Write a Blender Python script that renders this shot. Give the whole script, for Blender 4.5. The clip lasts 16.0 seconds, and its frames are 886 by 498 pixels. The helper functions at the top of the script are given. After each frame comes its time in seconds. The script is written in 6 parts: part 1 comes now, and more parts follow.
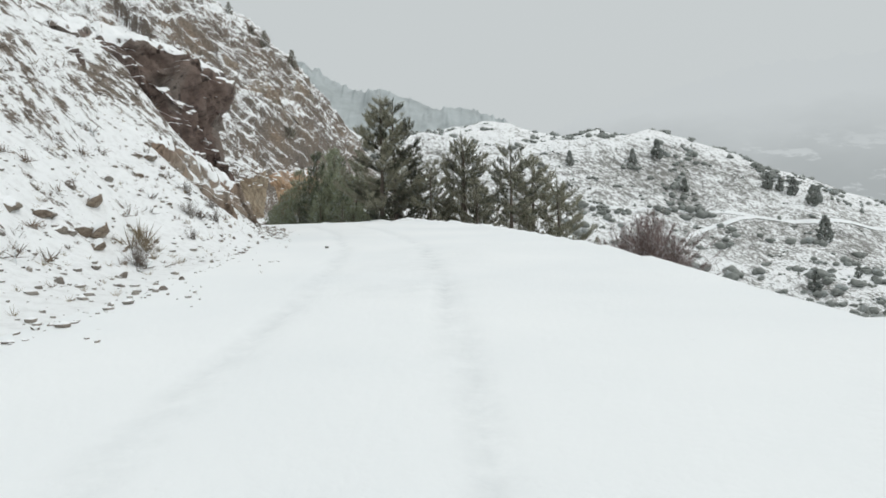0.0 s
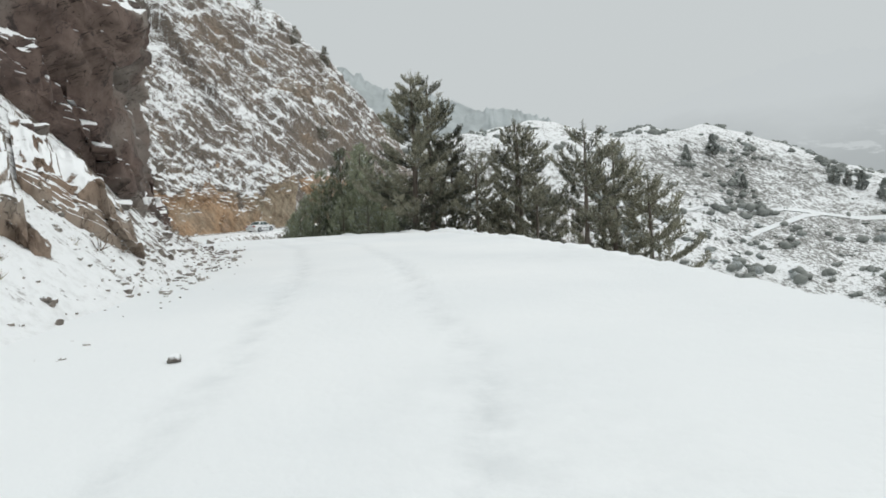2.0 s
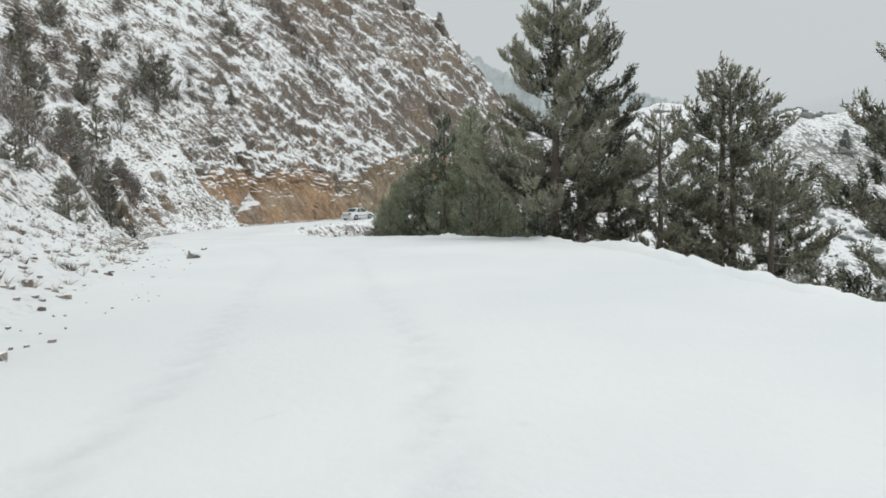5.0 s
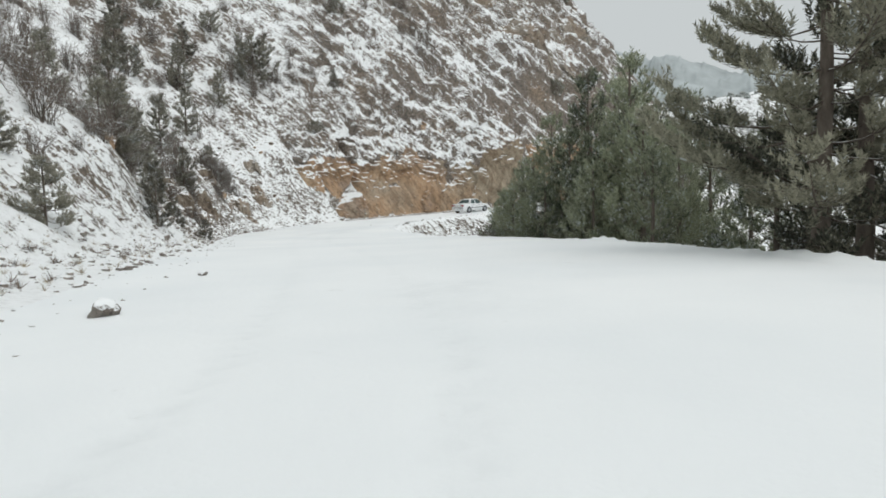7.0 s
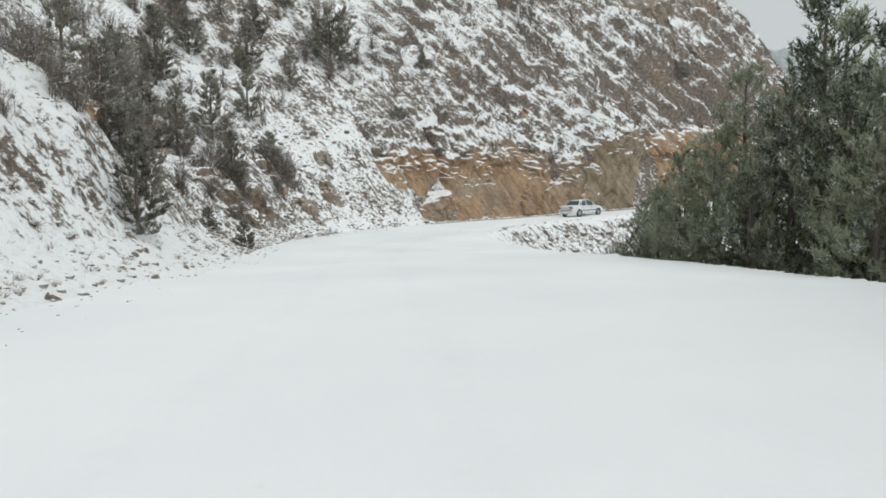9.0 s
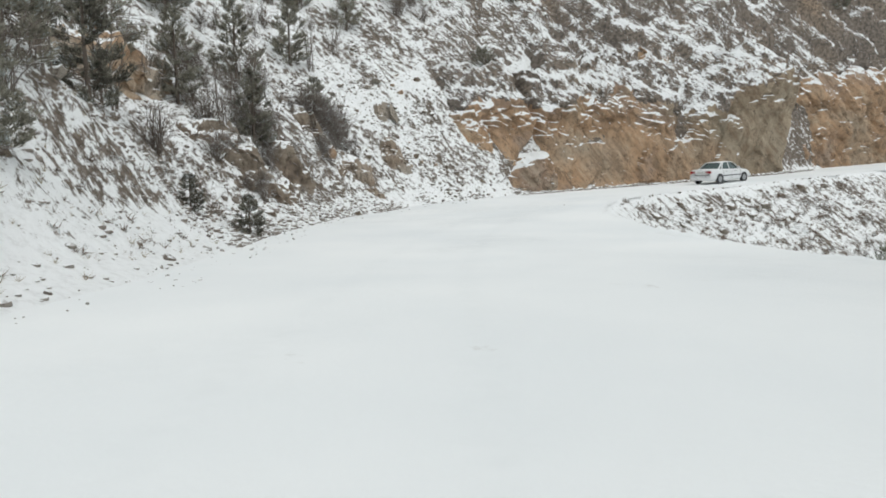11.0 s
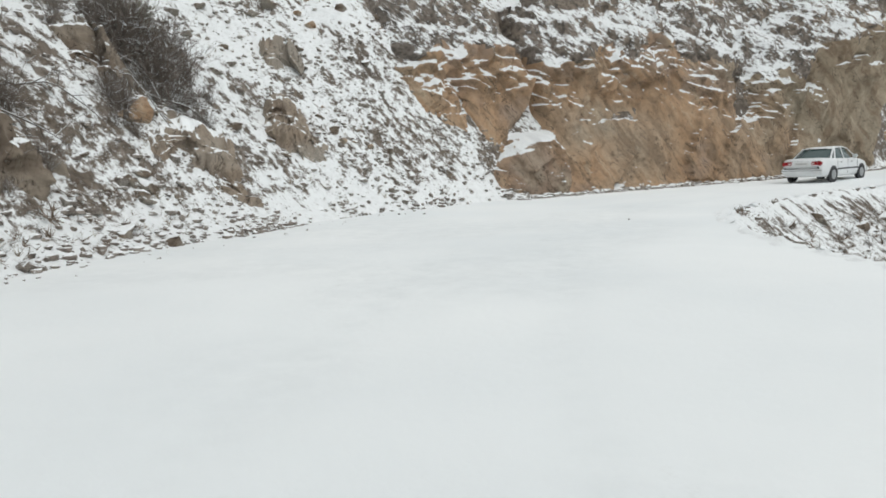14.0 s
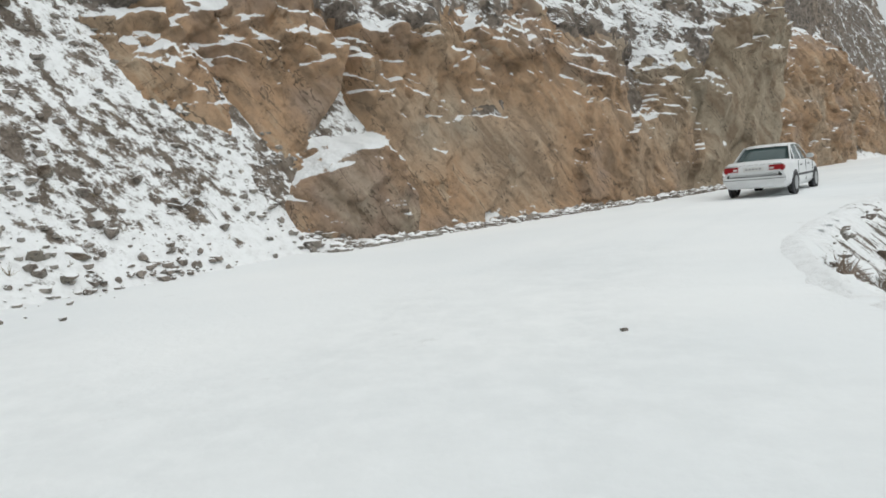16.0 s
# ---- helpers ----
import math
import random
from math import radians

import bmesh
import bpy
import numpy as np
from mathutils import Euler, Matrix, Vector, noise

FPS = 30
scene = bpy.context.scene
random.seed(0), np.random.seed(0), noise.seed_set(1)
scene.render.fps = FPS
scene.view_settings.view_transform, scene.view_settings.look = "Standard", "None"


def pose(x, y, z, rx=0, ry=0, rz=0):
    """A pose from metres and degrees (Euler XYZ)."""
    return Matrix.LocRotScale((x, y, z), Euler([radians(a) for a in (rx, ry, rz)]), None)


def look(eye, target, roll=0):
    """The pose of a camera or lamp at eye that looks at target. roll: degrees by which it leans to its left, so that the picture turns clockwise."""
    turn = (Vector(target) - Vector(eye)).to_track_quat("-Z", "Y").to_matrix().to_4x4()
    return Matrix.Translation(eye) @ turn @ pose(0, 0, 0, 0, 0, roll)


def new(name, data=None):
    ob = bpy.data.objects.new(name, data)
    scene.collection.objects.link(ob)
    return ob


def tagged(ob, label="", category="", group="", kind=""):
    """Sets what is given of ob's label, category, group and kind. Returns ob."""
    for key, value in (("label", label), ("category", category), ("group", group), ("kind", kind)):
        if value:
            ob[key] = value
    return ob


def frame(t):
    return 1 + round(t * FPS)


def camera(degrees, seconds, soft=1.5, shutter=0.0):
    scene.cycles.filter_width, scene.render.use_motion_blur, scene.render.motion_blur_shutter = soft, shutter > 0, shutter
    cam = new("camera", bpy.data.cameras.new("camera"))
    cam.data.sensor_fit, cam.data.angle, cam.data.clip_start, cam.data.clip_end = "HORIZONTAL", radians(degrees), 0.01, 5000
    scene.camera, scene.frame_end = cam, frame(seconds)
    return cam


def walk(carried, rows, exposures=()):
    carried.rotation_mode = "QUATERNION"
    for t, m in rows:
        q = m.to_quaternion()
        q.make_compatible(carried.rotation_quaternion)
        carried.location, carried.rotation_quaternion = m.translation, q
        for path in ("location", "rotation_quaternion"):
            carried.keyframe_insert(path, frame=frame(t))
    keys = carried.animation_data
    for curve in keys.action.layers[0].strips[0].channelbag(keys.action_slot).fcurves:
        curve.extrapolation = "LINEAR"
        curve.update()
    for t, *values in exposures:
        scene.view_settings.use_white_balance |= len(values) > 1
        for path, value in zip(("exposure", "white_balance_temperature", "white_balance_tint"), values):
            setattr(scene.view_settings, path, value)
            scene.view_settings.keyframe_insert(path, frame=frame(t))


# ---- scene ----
cam = camera(68.2, 16.0, soft=1.7)
METRES, EYE, TILT, LEAN, TURN = 88.0, 1.25, -3.0, 1.5, 0.0
ROWS = [
    (0.0, 0.0, 0.0, 0.0, -0.0, 0.0, -0.0),
    (0.5, -0.0006, 0.0337, 0.0027, 1.12, 0.39, 0.27),
    (1.0, -0.0015, 0.0661, 0.0052, 2.06, 0.19, 0.26),
    (1.5, -0.0026, 0.0952, 0.0074, 2.93, 0.15, 0.18),
    (2.0, -0.0042, 0.1265, 0.0099, 3.88, 0.29, 0.88),
    (2.5, -0.0066, 0.1567, 0.0125, 4.87, 0.45, 1.08),
    (3.0, -0.0101, 0.1861, 0.0152, 6.05, 0.91, 0.36),
    (5.5, -0.0417, 0.3245, 0.0255, 16.42, -1.52, -1.07),
    (6.0, -0.0515, 0.3525, 0.0269, 19.09, -1.85, -0.96),
    (6.5, -0.0618, 0.3786, 0.0281, 21.49, -1.61, -0.75),
    (7.0, -0.0744, 0.4067, 0.0295, 23.82, -1.97, -0.98),
    (7.5, -0.0883, 0.4342, 0.0307, 25.88, -2.13, -1.59),
    (8.0, -0.1029, 0.4619, 0.0317, 27.9, -2.44, -1.64),
    (8.5, -0.1187, 0.4896, 0.0326, 29.95, -2.85, -1.58),
    (9.0, -0.1346, 0.5152, 0.0336, 31.85, -2.12, -2.04),
    (9.5, -0.1521, 0.5425, 0.0345, 33.76, -2.98, -1.6),
    (12.0, -0.2516, 0.6714, 0.0342, 40.59, -5.46, -2.06),
    (12.5, -0.2732, 0.6977, 0.0338, 40.23, -5.6, -2.36),
    (13.0, -0.2935, 0.7242, 0.0333, 38.86, -5.44, -2.44),
    (13.5, -0.3114, 0.7495, 0.0332, 37.31, -4.6, -2.18),
    (14.0, -0.3299, 0.7774, 0.0335, 35.24, -4.43, -1.68),
    (14.5, -0.3465, 0.8057, 0.0339, 32.87, -3.4, -0.93),
    (15.0, -0.3617, 0.835, 0.0352, 29.86, -2.44, 0.28),
    (15.5, -0.3751, 0.8657, 0.0372, 26.03, -2.3, 1.39),
    (16.0, -0.3851, 0.895, 0.0384, 21.66, -1.71, 1.78),
]
walk(cam, [(t, pose(0, 0, EYE, TILT, LEAN, TURN) @ pose(METRES * x, METRES * y, METRES * z, 90 + pitch, roll, yaw)) for t, x, y, z, yaw, pitch, roll in ROWS])

# ---- world and light: overcast winter daylight under falling snow cloud ----
world = bpy.data.worlds.new("overcast")
scene.world = world
world.use_nodes = True
wn, wl = world.node_tree.nodes, world.node_tree.links
sky = wn.new("ShaderNodeTexSky")
sky.sky_type = "NISHITA"
sky.sun_disc = False
sky.sun_elevation, sky.sun_rotation = radians(58), radians(104)
sky.air_density, sky.dust_density, sky.ozone_density = 1.0, 6.0, 1.0
grey = wn.new("ShaderNodeHueSaturation")
grey.inputs["Saturation"].default_value = 0.10
grey.inputs["Value"].default_value = 0.05
cloud = wn.new("ShaderNodeMix")
cloud.data_type = "RGBA"
cloud.inputs["Factor"].default_value = 0.82
cloud.inputs["B"].default_value = (0.665, 0.71, 0.72, 1)
wl.new(sky.outputs[0], grey.inputs["Color"])
wl.new(grey.outputs[0], cloud.inputs["A"])
wl.new(cloud.outputs["Result"], wn["Background"].inputs["Color"])
wn["Background"].inputs["Strength"].default_value = 1.0

sun = new("sun", bpy.data.lights.new("sun", "SUN"))
sun.data.energy, sun.data.angle, sun.data.color = 1.12, radians(60), (1.0, 0.985, 0.965)
sun.matrix_world = look((48, -12, 80), (0, 0, 0))

# ---- small numeric tools ----
def rnd2(ix, iy, seed):
    h = (ix.astype(np.int64) * 374761393 + iy.astype(np.int64) * 668265263 + seed * 144269504) & 0xFFFFFFFF
    h = ((h ^ (h >> 13)) * 1274126177) & 0xFFFFFFFF
    return ((h ^ (h >> 16)) & 0xFFFFFF) / 0xFFFFFF


def vnoise(x, y, seed=0):
    """Smooth noise in -1..1 on a unit lattice."""
    x, y = np.asarray(x, float), np.asarray(y, float)
    ix, iy = np.floor(x), np.floor(y)
    fx, fy = x - ix, y - iy
    fx, fy = fx * fx * (3 - 2 * fx), fy * fy * (3 - 2 * fy)
    a, b = rnd2(ix, iy, seed), rnd2(ix + 1, iy, seed)
    c, e = rnd2(ix, iy + 1, seed), rnd2(ix + 1, iy + 1, seed)
    return 2 * ((a * (1 - fx) + b * fx) * (1 - fy) + (c * (1 - fx) + e * fx) * fy) - 1


def fbm(x, y, octaves=4, seed=0, gain=0.5):
    v, amp = 0, 1.0
    for k in range(octaves):
        v = v + amp * vnoise(x * 2 ** k + 17.3 * k, y * 2 ** k - 9.1 * k, seed + k)
        amp *= gain
    return v


def ramp(v, a, b):
    k = np.clip((v - a) / (b - a), 0, 1)
    return k * k * (3 - 2 * k)


def mesh_of(name, verts, faces, material, smooth=True):
    """A mesh from arrays; all faces have the same number of corners."""
    verts, faces = np.asarray(verts, np.float32), np.asarray(faces, np.int32)
    me = bpy.data.meshes.new(name)
    n, k = faces.shape
    me.vertices.add(len(verts))
    me.vertices.foreach_set("co", verts.ravel())
    me.loops.add(n * k)
    me.loops.foreach_set("vertex_index", faces.ravel())
    me.polygons.add(n)
    me.polygons.foreach_set("loop_start", np.arange(0, n * k, k, dtype=np.int32))
    me.update(calc_edges=True)
    me.polygons.foreach_set("use_smooth", np.full(n, smooth))
    me.materials.append(material)
    me.validate()
    return me


def part(name, data, material, parent, label=""):
    """Links a mesh or bmesh as one part under a thing or a part."""
    if isinstance(data, bmesh.types.BMesh):
        me = bpy.data.meshes.new(name)
        data.to_mesh(me)
        data.free()
        me.materials.append(material)
        data = me
    ob = new(name, data)
    ob.parent = parent
    return tagged(ob, label)


def grid_faces(nu, nv):
    i, j = np.meshgrid(np.arange(nu - 1), np.arange(nv - 1), indexing="ij")
    a = (i * nv + j).ravel()
    return np.stack([a, a + nv, a + nv + 1, a + 1], 1)


# ---- materials ----
def material(name, rough=0.8, metal=0.0, spec=0.3):
    m = bpy.data.materials.new(name)
    m.use_nodes = True
    b = m.node_tree.nodes["Principled BSDF"]
    b.inputs["Roughness"].default_value, b.inputs["Metallic"].default_value = rough, metal
    b.inputs["Specular IOR Level"].default_value = spec
    return m, m.node_tree.nodes, m.node_tree.links, b


def noise_node(n, l, scale, detail=4, rough=0.55, stretch=None, coord="Object"):
    tc, t = n.new("ShaderNodeTexCoord"), n.new("ShaderNodeTexNoise")
    t.inputs["Scale"].default_value, t.inputs["Detail"].default_value, t.inputs["Roughness"].default_value = scale, detail, rough
    if stretch:
        mp = n.new("ShaderNodeMapping")
        mp.inputs["Scale"].default_value = stretch[:3]
        if len(stretch) > 3:
            mp.vector_type = "TEXTURE"
            mp.inputs["Scale"].default_value = [1 / a for a in stretch[:3]]
            mp.inputs["Rotation"].default_value = [radians(a) for a in stretch[3:]]
        l.new(tc.outputs[coord], mp.inputs[0])
        l.new(mp.outputs[0], t.inputs["Vector"])
    else:
        l.new(tc.outputs[coord], t.inputs["Vector"])
    return t.outputs["Fac"]


def ramp_node(n, l, value, stops):
    r = n.new("ShaderNodeValToRGB")
    while len(r.color_ramp.elements) < len(stops):
        r.color_ramp.elements.new(0.5)
    for e, (p, c) in zip(r.color_ramp.elements, stops):
        e.position, e.color = p, (*c, 1) if len(c) == 3 else c
    l.new(value, r.inputs[0])
    return r.outputs["Color"]


def mix_node(n, l, fac, a, b):
    m = n.new("ShaderNodeMix")
    m.data_type = "RGBA"
    for socket, v in ((m.inputs["Factor"], fac), (m.inputs["A"], a), (m.inputs["B"], b)):
        if isinstance(v, bpy.types.NodeSocket):
            l.new(v, socket)
        else:
            socket.default_value = (*v, 1) if isinstance(v, tuple) else v
    return m.outputs["Result"]


def math_node(n, l, op, a, b=0.5, c=0.0):
    m = n.new("ShaderNodeMath")
    m.operation = op
    for socket, v in zip(m.inputs, (a, b, c)):
        if isinstance(v, bpy.types.NodeSocket):
            l.new(v, socket)
        else:
            socket.default_value = v
    return m.outputs[0]


def bump_node(n, l, b, height, strength, distance):
    k = n.new("ShaderNodeBump")
    k.inputs["Strength"].default_value, k.inputs["Distance"].default_value = strength, distance
    l.new(height, k.inputs["Height"])
    l.new(k.outputs[0], b.inputs["Normal"])


def up_node(n, l):
    g, s = n.new("ShaderNodeNewGeometry"), n.new("ShaderNodeSeparateXYZ")
    l.new(g.outputs["Normal"], s.inputs[0])
    return s.outputs["Z"]


def step_node(n, l, value, a, b):
    m = n.new("ShaderNodeMapRange")
    m.interpolation_type = "SMOOTHSTEP"
    m.inputs["From Min"].default_value, m.inputs["From Max"].default_value = a, b
    l.new(value, m.inputs["Value"])
    return m.outputs["Result"]


SNOW = (0.88, 0.90, 0.905)


def snow_material(name):
    """Fresh snow; it is a little greyer along the wheel tracks and in patches."""
    m, n, l, b = material(name, 0.75, spec=0.25)
    big = noise_node(n, l, 0.22, 3)
    tone = ramp_node(n, l, big, [(0.3, (0.82, 0.85, 0.86)), (0.7, (0.89, 0.91, 0.91))])
    dirt = noise_node(n, l, 1.3, 6, 0.7)
    tone = mix_node(n, l, step_node(n, l, dirt, 0.66, 0.80), tone, (0.70, 0.71, 0.70))
    grey_attr = n.new("ShaderNodeAttribute")
    grey_attr.attribute_name = "packed"
    greyed = math_node(n, l, "MULTIPLY", grey_attr.outputs["Fac"], step_node(n, l, noise_node(n, l, 3.0, 5, 0.65), 0.25, 0.7))
    l.new(mix_node(n, l, greyed, tone, (0.66, 0.69, 0.70)), b.inputs["Base Color"])
    grit = math_node(n, l, "ADD", noise_node(n, l, 9, 5, 0.65), math_node(n, l, "MULTIPLY", noise_node(n, l, 1.1, 4, 0.6), 1.6))
    bump_node(n, l, b, grit, 0.3, 0.035)
    return m


def hill_material(name, soil, rock, cover, grow=1.0):
    """Snow lying on stony ground: the steeper the ground, the more earth, dead grass and stone shows."""
    m, n, l, b = material(name, 0.88, spec=0.2)
    earth = ramp_node(n, l, noise_node(n, l, 0.35 * grow, 5, 0.6), [(0.32, soil), (0.5, rock), (0.62, tuple(0.7 * a for a in rock)), (0.75, tuple(0.6 * a for a in soil))])
    fine = noise_node(n, l, 5 * grow, 5, 0.7)
    earth = mix_node(n, l, step_node(n, l, fine, 0.32, 0.7), tuple(0.55 * a for a in soil), earth)
    patch = noise_node(n, l, 0.14 * grow, 4, 0.6)
    coarse = noise_node(n, l, 0.75 * grow, 6, 0.68, (0.7, 0.85, 1.6, 0, 38, 12))
    flecks = noise_node(n, l, 3.0 * grow, 7, 0.75, (0.7, 0.9, 1.6, 0, 38, 12))
    grain = math_node(n, l, "ADD", math_node(n, l, "MULTIPLY", flecks, 0.90), math_node(n, l, "MULTIPLY", coarse, 0.40))
    v = math_node(n, l, "ADD", math_node(n, l, "MULTIPLY", math_node(n, l, "MAXIMUM", up_node(n, l), 0.48), 0.50), grain)
    v = math_node(n, l, "ADD", v, math_node(n, l, "MULTIPLY", patch, 0.13))
    lying = n.new("ShaderNodeAttribute")
    lying.attribute_name = "snow_depth"
    v = math_node(n, l, "ADD", v, lying.outputs["Fac"])
    crust = noise_node(n, l, 5.5 * grow, 6, 0.7)
    snow = mix_node(n, l, step_node(n, l, crust, 0.30, 0.56), (0.77, 0.785, 0.785), SNOW)
    thin = mix_node(n, l, 0.5, earth, snow)
    shown = mix_node(n, l, step_node(n, l, v, cover, cover + 0.03), earth, thin)
    l.new(mix_node(n, l, step_node(n, l, v, cover + 0.025, cover + 0.07), shown, snow), b.inputs["Base Color"])
    bump_node(n, l, b, math_node(n, l, "ADD", grain, math_node(n, l, "MULTIPLY", crust, 0.35)), 0.5, 0.2)
    return m


def cliff_material(name, dark, mid, pale, cover, tilt):
    """Bare layered rock with rust and grey bands, and snow where ledges lie flat enough."""
    m, n, l, b = material(name, 0.85, spec=0.25)
    bands = noise_node(n, l, 0.55, 6, 0.62, (1.0, 1.0, 2.2, *tilt))
    col = ramp_node(n, l, bands, [(0.3, dark), (0.45, mid), (0.58, pale), (0.72, tuple(0.75 * a for a in mid))])
    blotch = noise_node(n, l, 0.28, 3, 0.5)
    col = mix_node(n, l, step_node(n, l, blotch, 0.46, 0.60), col, tuple(0.5 * (a + c) for a, c in zip(pale, (0.30, 0.29, 0.26))))
    crack = noise_node(n, l, 2.6, 7, 0.66, (1.15, 1.15, 0.8, *tilt))
    col = mix_node(n, l, step_node(n, l, crack, 0.44, 0.30), col, tuple(0.75 * a for a in dark))
    col = mix_node(n, l, math_node(n, l, "MULTIPLY", step_node(n, l, crack, 0.54, 0.74), 0.7), col, tuple(min(0.6, 1.12 * a) for a in pale))
    for scale, width in ((0.45, 0.006), (0.9, 0.004)):
        seam = noise_node(n, l, scale, 5, 0.6, (2.6, 2.6, 0.3, *tilt))
        col = mix_node(n, l, step_node(n, l, math_node(n, l, "ABSOLUTE", math_node(n, l, "SUBTRACT", seam, 0.5)), width, 0.0), col, tuple(0.4 * a for a in dark))
    strata = noise_node(n, l, 0.8, 5, 0.6, (2.6, 2.6, 0.45, *tilt))
    col = mix_node(n, l, math_node(n, l, "MULTIPLY", step_node(n, l, strata, 0.44, 0.30), 0.7), col, tuple(0.35 * (a + c) for a, c in zip(dark, mid)))
    col = mix_node(n, l, math_node(n, l, "MULTIPLY", step_node(n, l, strata, 0.56, 0.72), 0.7), col, tuple(min(0.62, 1.08 * a) for a in pale))
    v = math_node(n, l, "ADD", up_node(n, l), math_node(n, l, "MULTIPLY", noise_node(n, l, 2.2, 5, 0.7), 0.8))
    snow = step_node(n, l, v, cover, cover + 0.1)
    l.new(mix_node(n, l, snow, col, SNOW), b.inputs["Base Color"])
    relief = math_node(n, l, "MULTIPLY", crack, math_node(n, l, "SUBTRACT", 1.0, snow))
    bump_node(n, l, b, relief, 0.7, 0.16)
    return m


def face_material(name):
    """A cut face of ochre, rust and olive rock: broad blotches, steep streaks, a few dark cracks, snow on the ledges."""
    m, n, l, b = material(name, 0.88, spec=0.2)
    hue = noise_node(n, l, 0.20, 4, 0.6)
    col = ramp_node(n, l, hue, [(0.30, (0.36, 0.305, 0.235)), (0.42, (0.44, 0.325, 0.225)), (0.52, (0.455, 0.30, 0.185)), (0.61, (0.37, 0.275, 0.21)), (0.74, (0.41, 0.365, 0.29))])
    vein = n.new("ShaderNodeAttribute")
    vein.attribute_name = "olive"
    col = mix_node(n, l, math_node(n, l, "MULTIPLY", vein.outputs["Fac"], 0.75), col, (0.335, 0.29, 0.22))
    streak = noise_node(n, l, 0.9, 6, 0.62, (2.4, 2.4, 0.35, 0, -38, 28))
    col = mix_node(n, l, math_node(n, l, "MULTIPLY", step_node(n, l, streak, 0.54, 0.36), 0.75), col, (0.235, 0.17, 0.115))
    col = mix_node(n, l, math_node(n, l, "MULTIPLY", step_node(n, l, streak, 0.55, 0.70), 0.6), col, (0.53, 0.44, 0.325))
    for scale, width, turn in ((0.30, 0.007, -38), (0.55, 0.003, 50)):
        seam = noise_node(n, l, scale, 5, 0.62, (2.0, 2.0, 0.5, 0, turn, 28))
        col = mix_node(n, l, step_node(n, l, math_node(n, l, "ABSOLUTE", math_node(n, l, "SUBTRACT", seam, 0.5)), width, 0.0), col, (0.15, 0.115, 0.085))
    grain = noise_node(n, l, 4.5, 7, 0.72)
    col = mix_node(n, l, math_node(n, l, "MULTIPLY", step_node(n, l, grain, 0.50, 0.32), 0.55), col, (0.17, 0.13, 0.095))
    drift = math_node(n, l, "ADD", math_node(n, l, "MULTIPLY", noise_node(n, l, 3.2, 6, 0.72), 0.75), math_node(n, l, "MULTIPLY", noise_node(n, l, 0.5, 3, 0.5), 0.35))
    high = n.new("ShaderNodeAttribute")
    high.attribute_name = "ledges"
    v = math_node(n, l, "ADD", math_node(n, l, "ADD", up_node(n, l), drift), math_node(n, l, "MULTIPLY", high.outputs["Fac"], 0.17))
    snow = step_node(n, l, v, 1.18, 1.26)
    l.new(mix_node(n, l, snow, col, SNOW), b.inputs["Base Color"])
    relief = math_node(n, l, "ADD", math_node(n, l, "MULTIPLY", streak, 1.3), grain)
    bump_node(n, l, b, relief, 0.8, 0.14)
    return m


def slope_material(name):
    """Bedded grey-brown rock with rusty patches; snow lies on every ledge and in the joints between the beds."""
    m, n, l, b = material(name, 0.9, spec=0.15)
    hue = noise_node(n, l, 0.13, 5, 0.62)
    col = ramp_node(n, l, hue, [(0.34, (0.225, 0.195, 0.17)), (0.50, (0.265, 0.225, 0.19)), (0.60, (0.30, 0.245, 0.195)), (0.70, (0.35, 0.262, 0.188))])
    grain = noise_node(n, l, 3.6, 7, 0.76)
    col = mix_node(n, l, step_node(n, l, grain, 0.60, 0.38), col, (0.10, 0.088, 0.077))
    beds = noise_node(n, l, 1.25, 7, 0.68, (0.5, 1.0, 2.3, 0, 40, 33))
    fine = noise_node(n, l, 4.6, 7, 0.80, (0.65, 1.0, 1.9, 0, 40, 33))
    patch = noise_node(n, l, 0.10, 5, 0.62)
    v = math_node(n, l, "ADD", math_node(n, l, "MULTIPLY", up_node(n, l), 0.46), math_node(n, l, "MULTIPLY", beds, 0.75))
    v = math_node(n, l, "ADD", v, math_node(n, l, "MULTIPLY", fine, 1.15))
    v = math_node(n, l, "ADD", v, math_node(n, l, "MULTIPLY", patch, 0.75))
    snow = step_node(n, l, v, 1.555, 1.60)
    l.new(mix_node(n, l, snow, col, SNOW), b.inputs["Base Color"])
    bump_node(n, l, b, math_node(n, l, "ADD", math_node(n, l, "MULTIPLY", beds, 1.2), math_node(n, l, "ADD", fine, math_node(n, l, "MULTIPLY", grain, 0.5))), 0.5, 0.2)
    return m


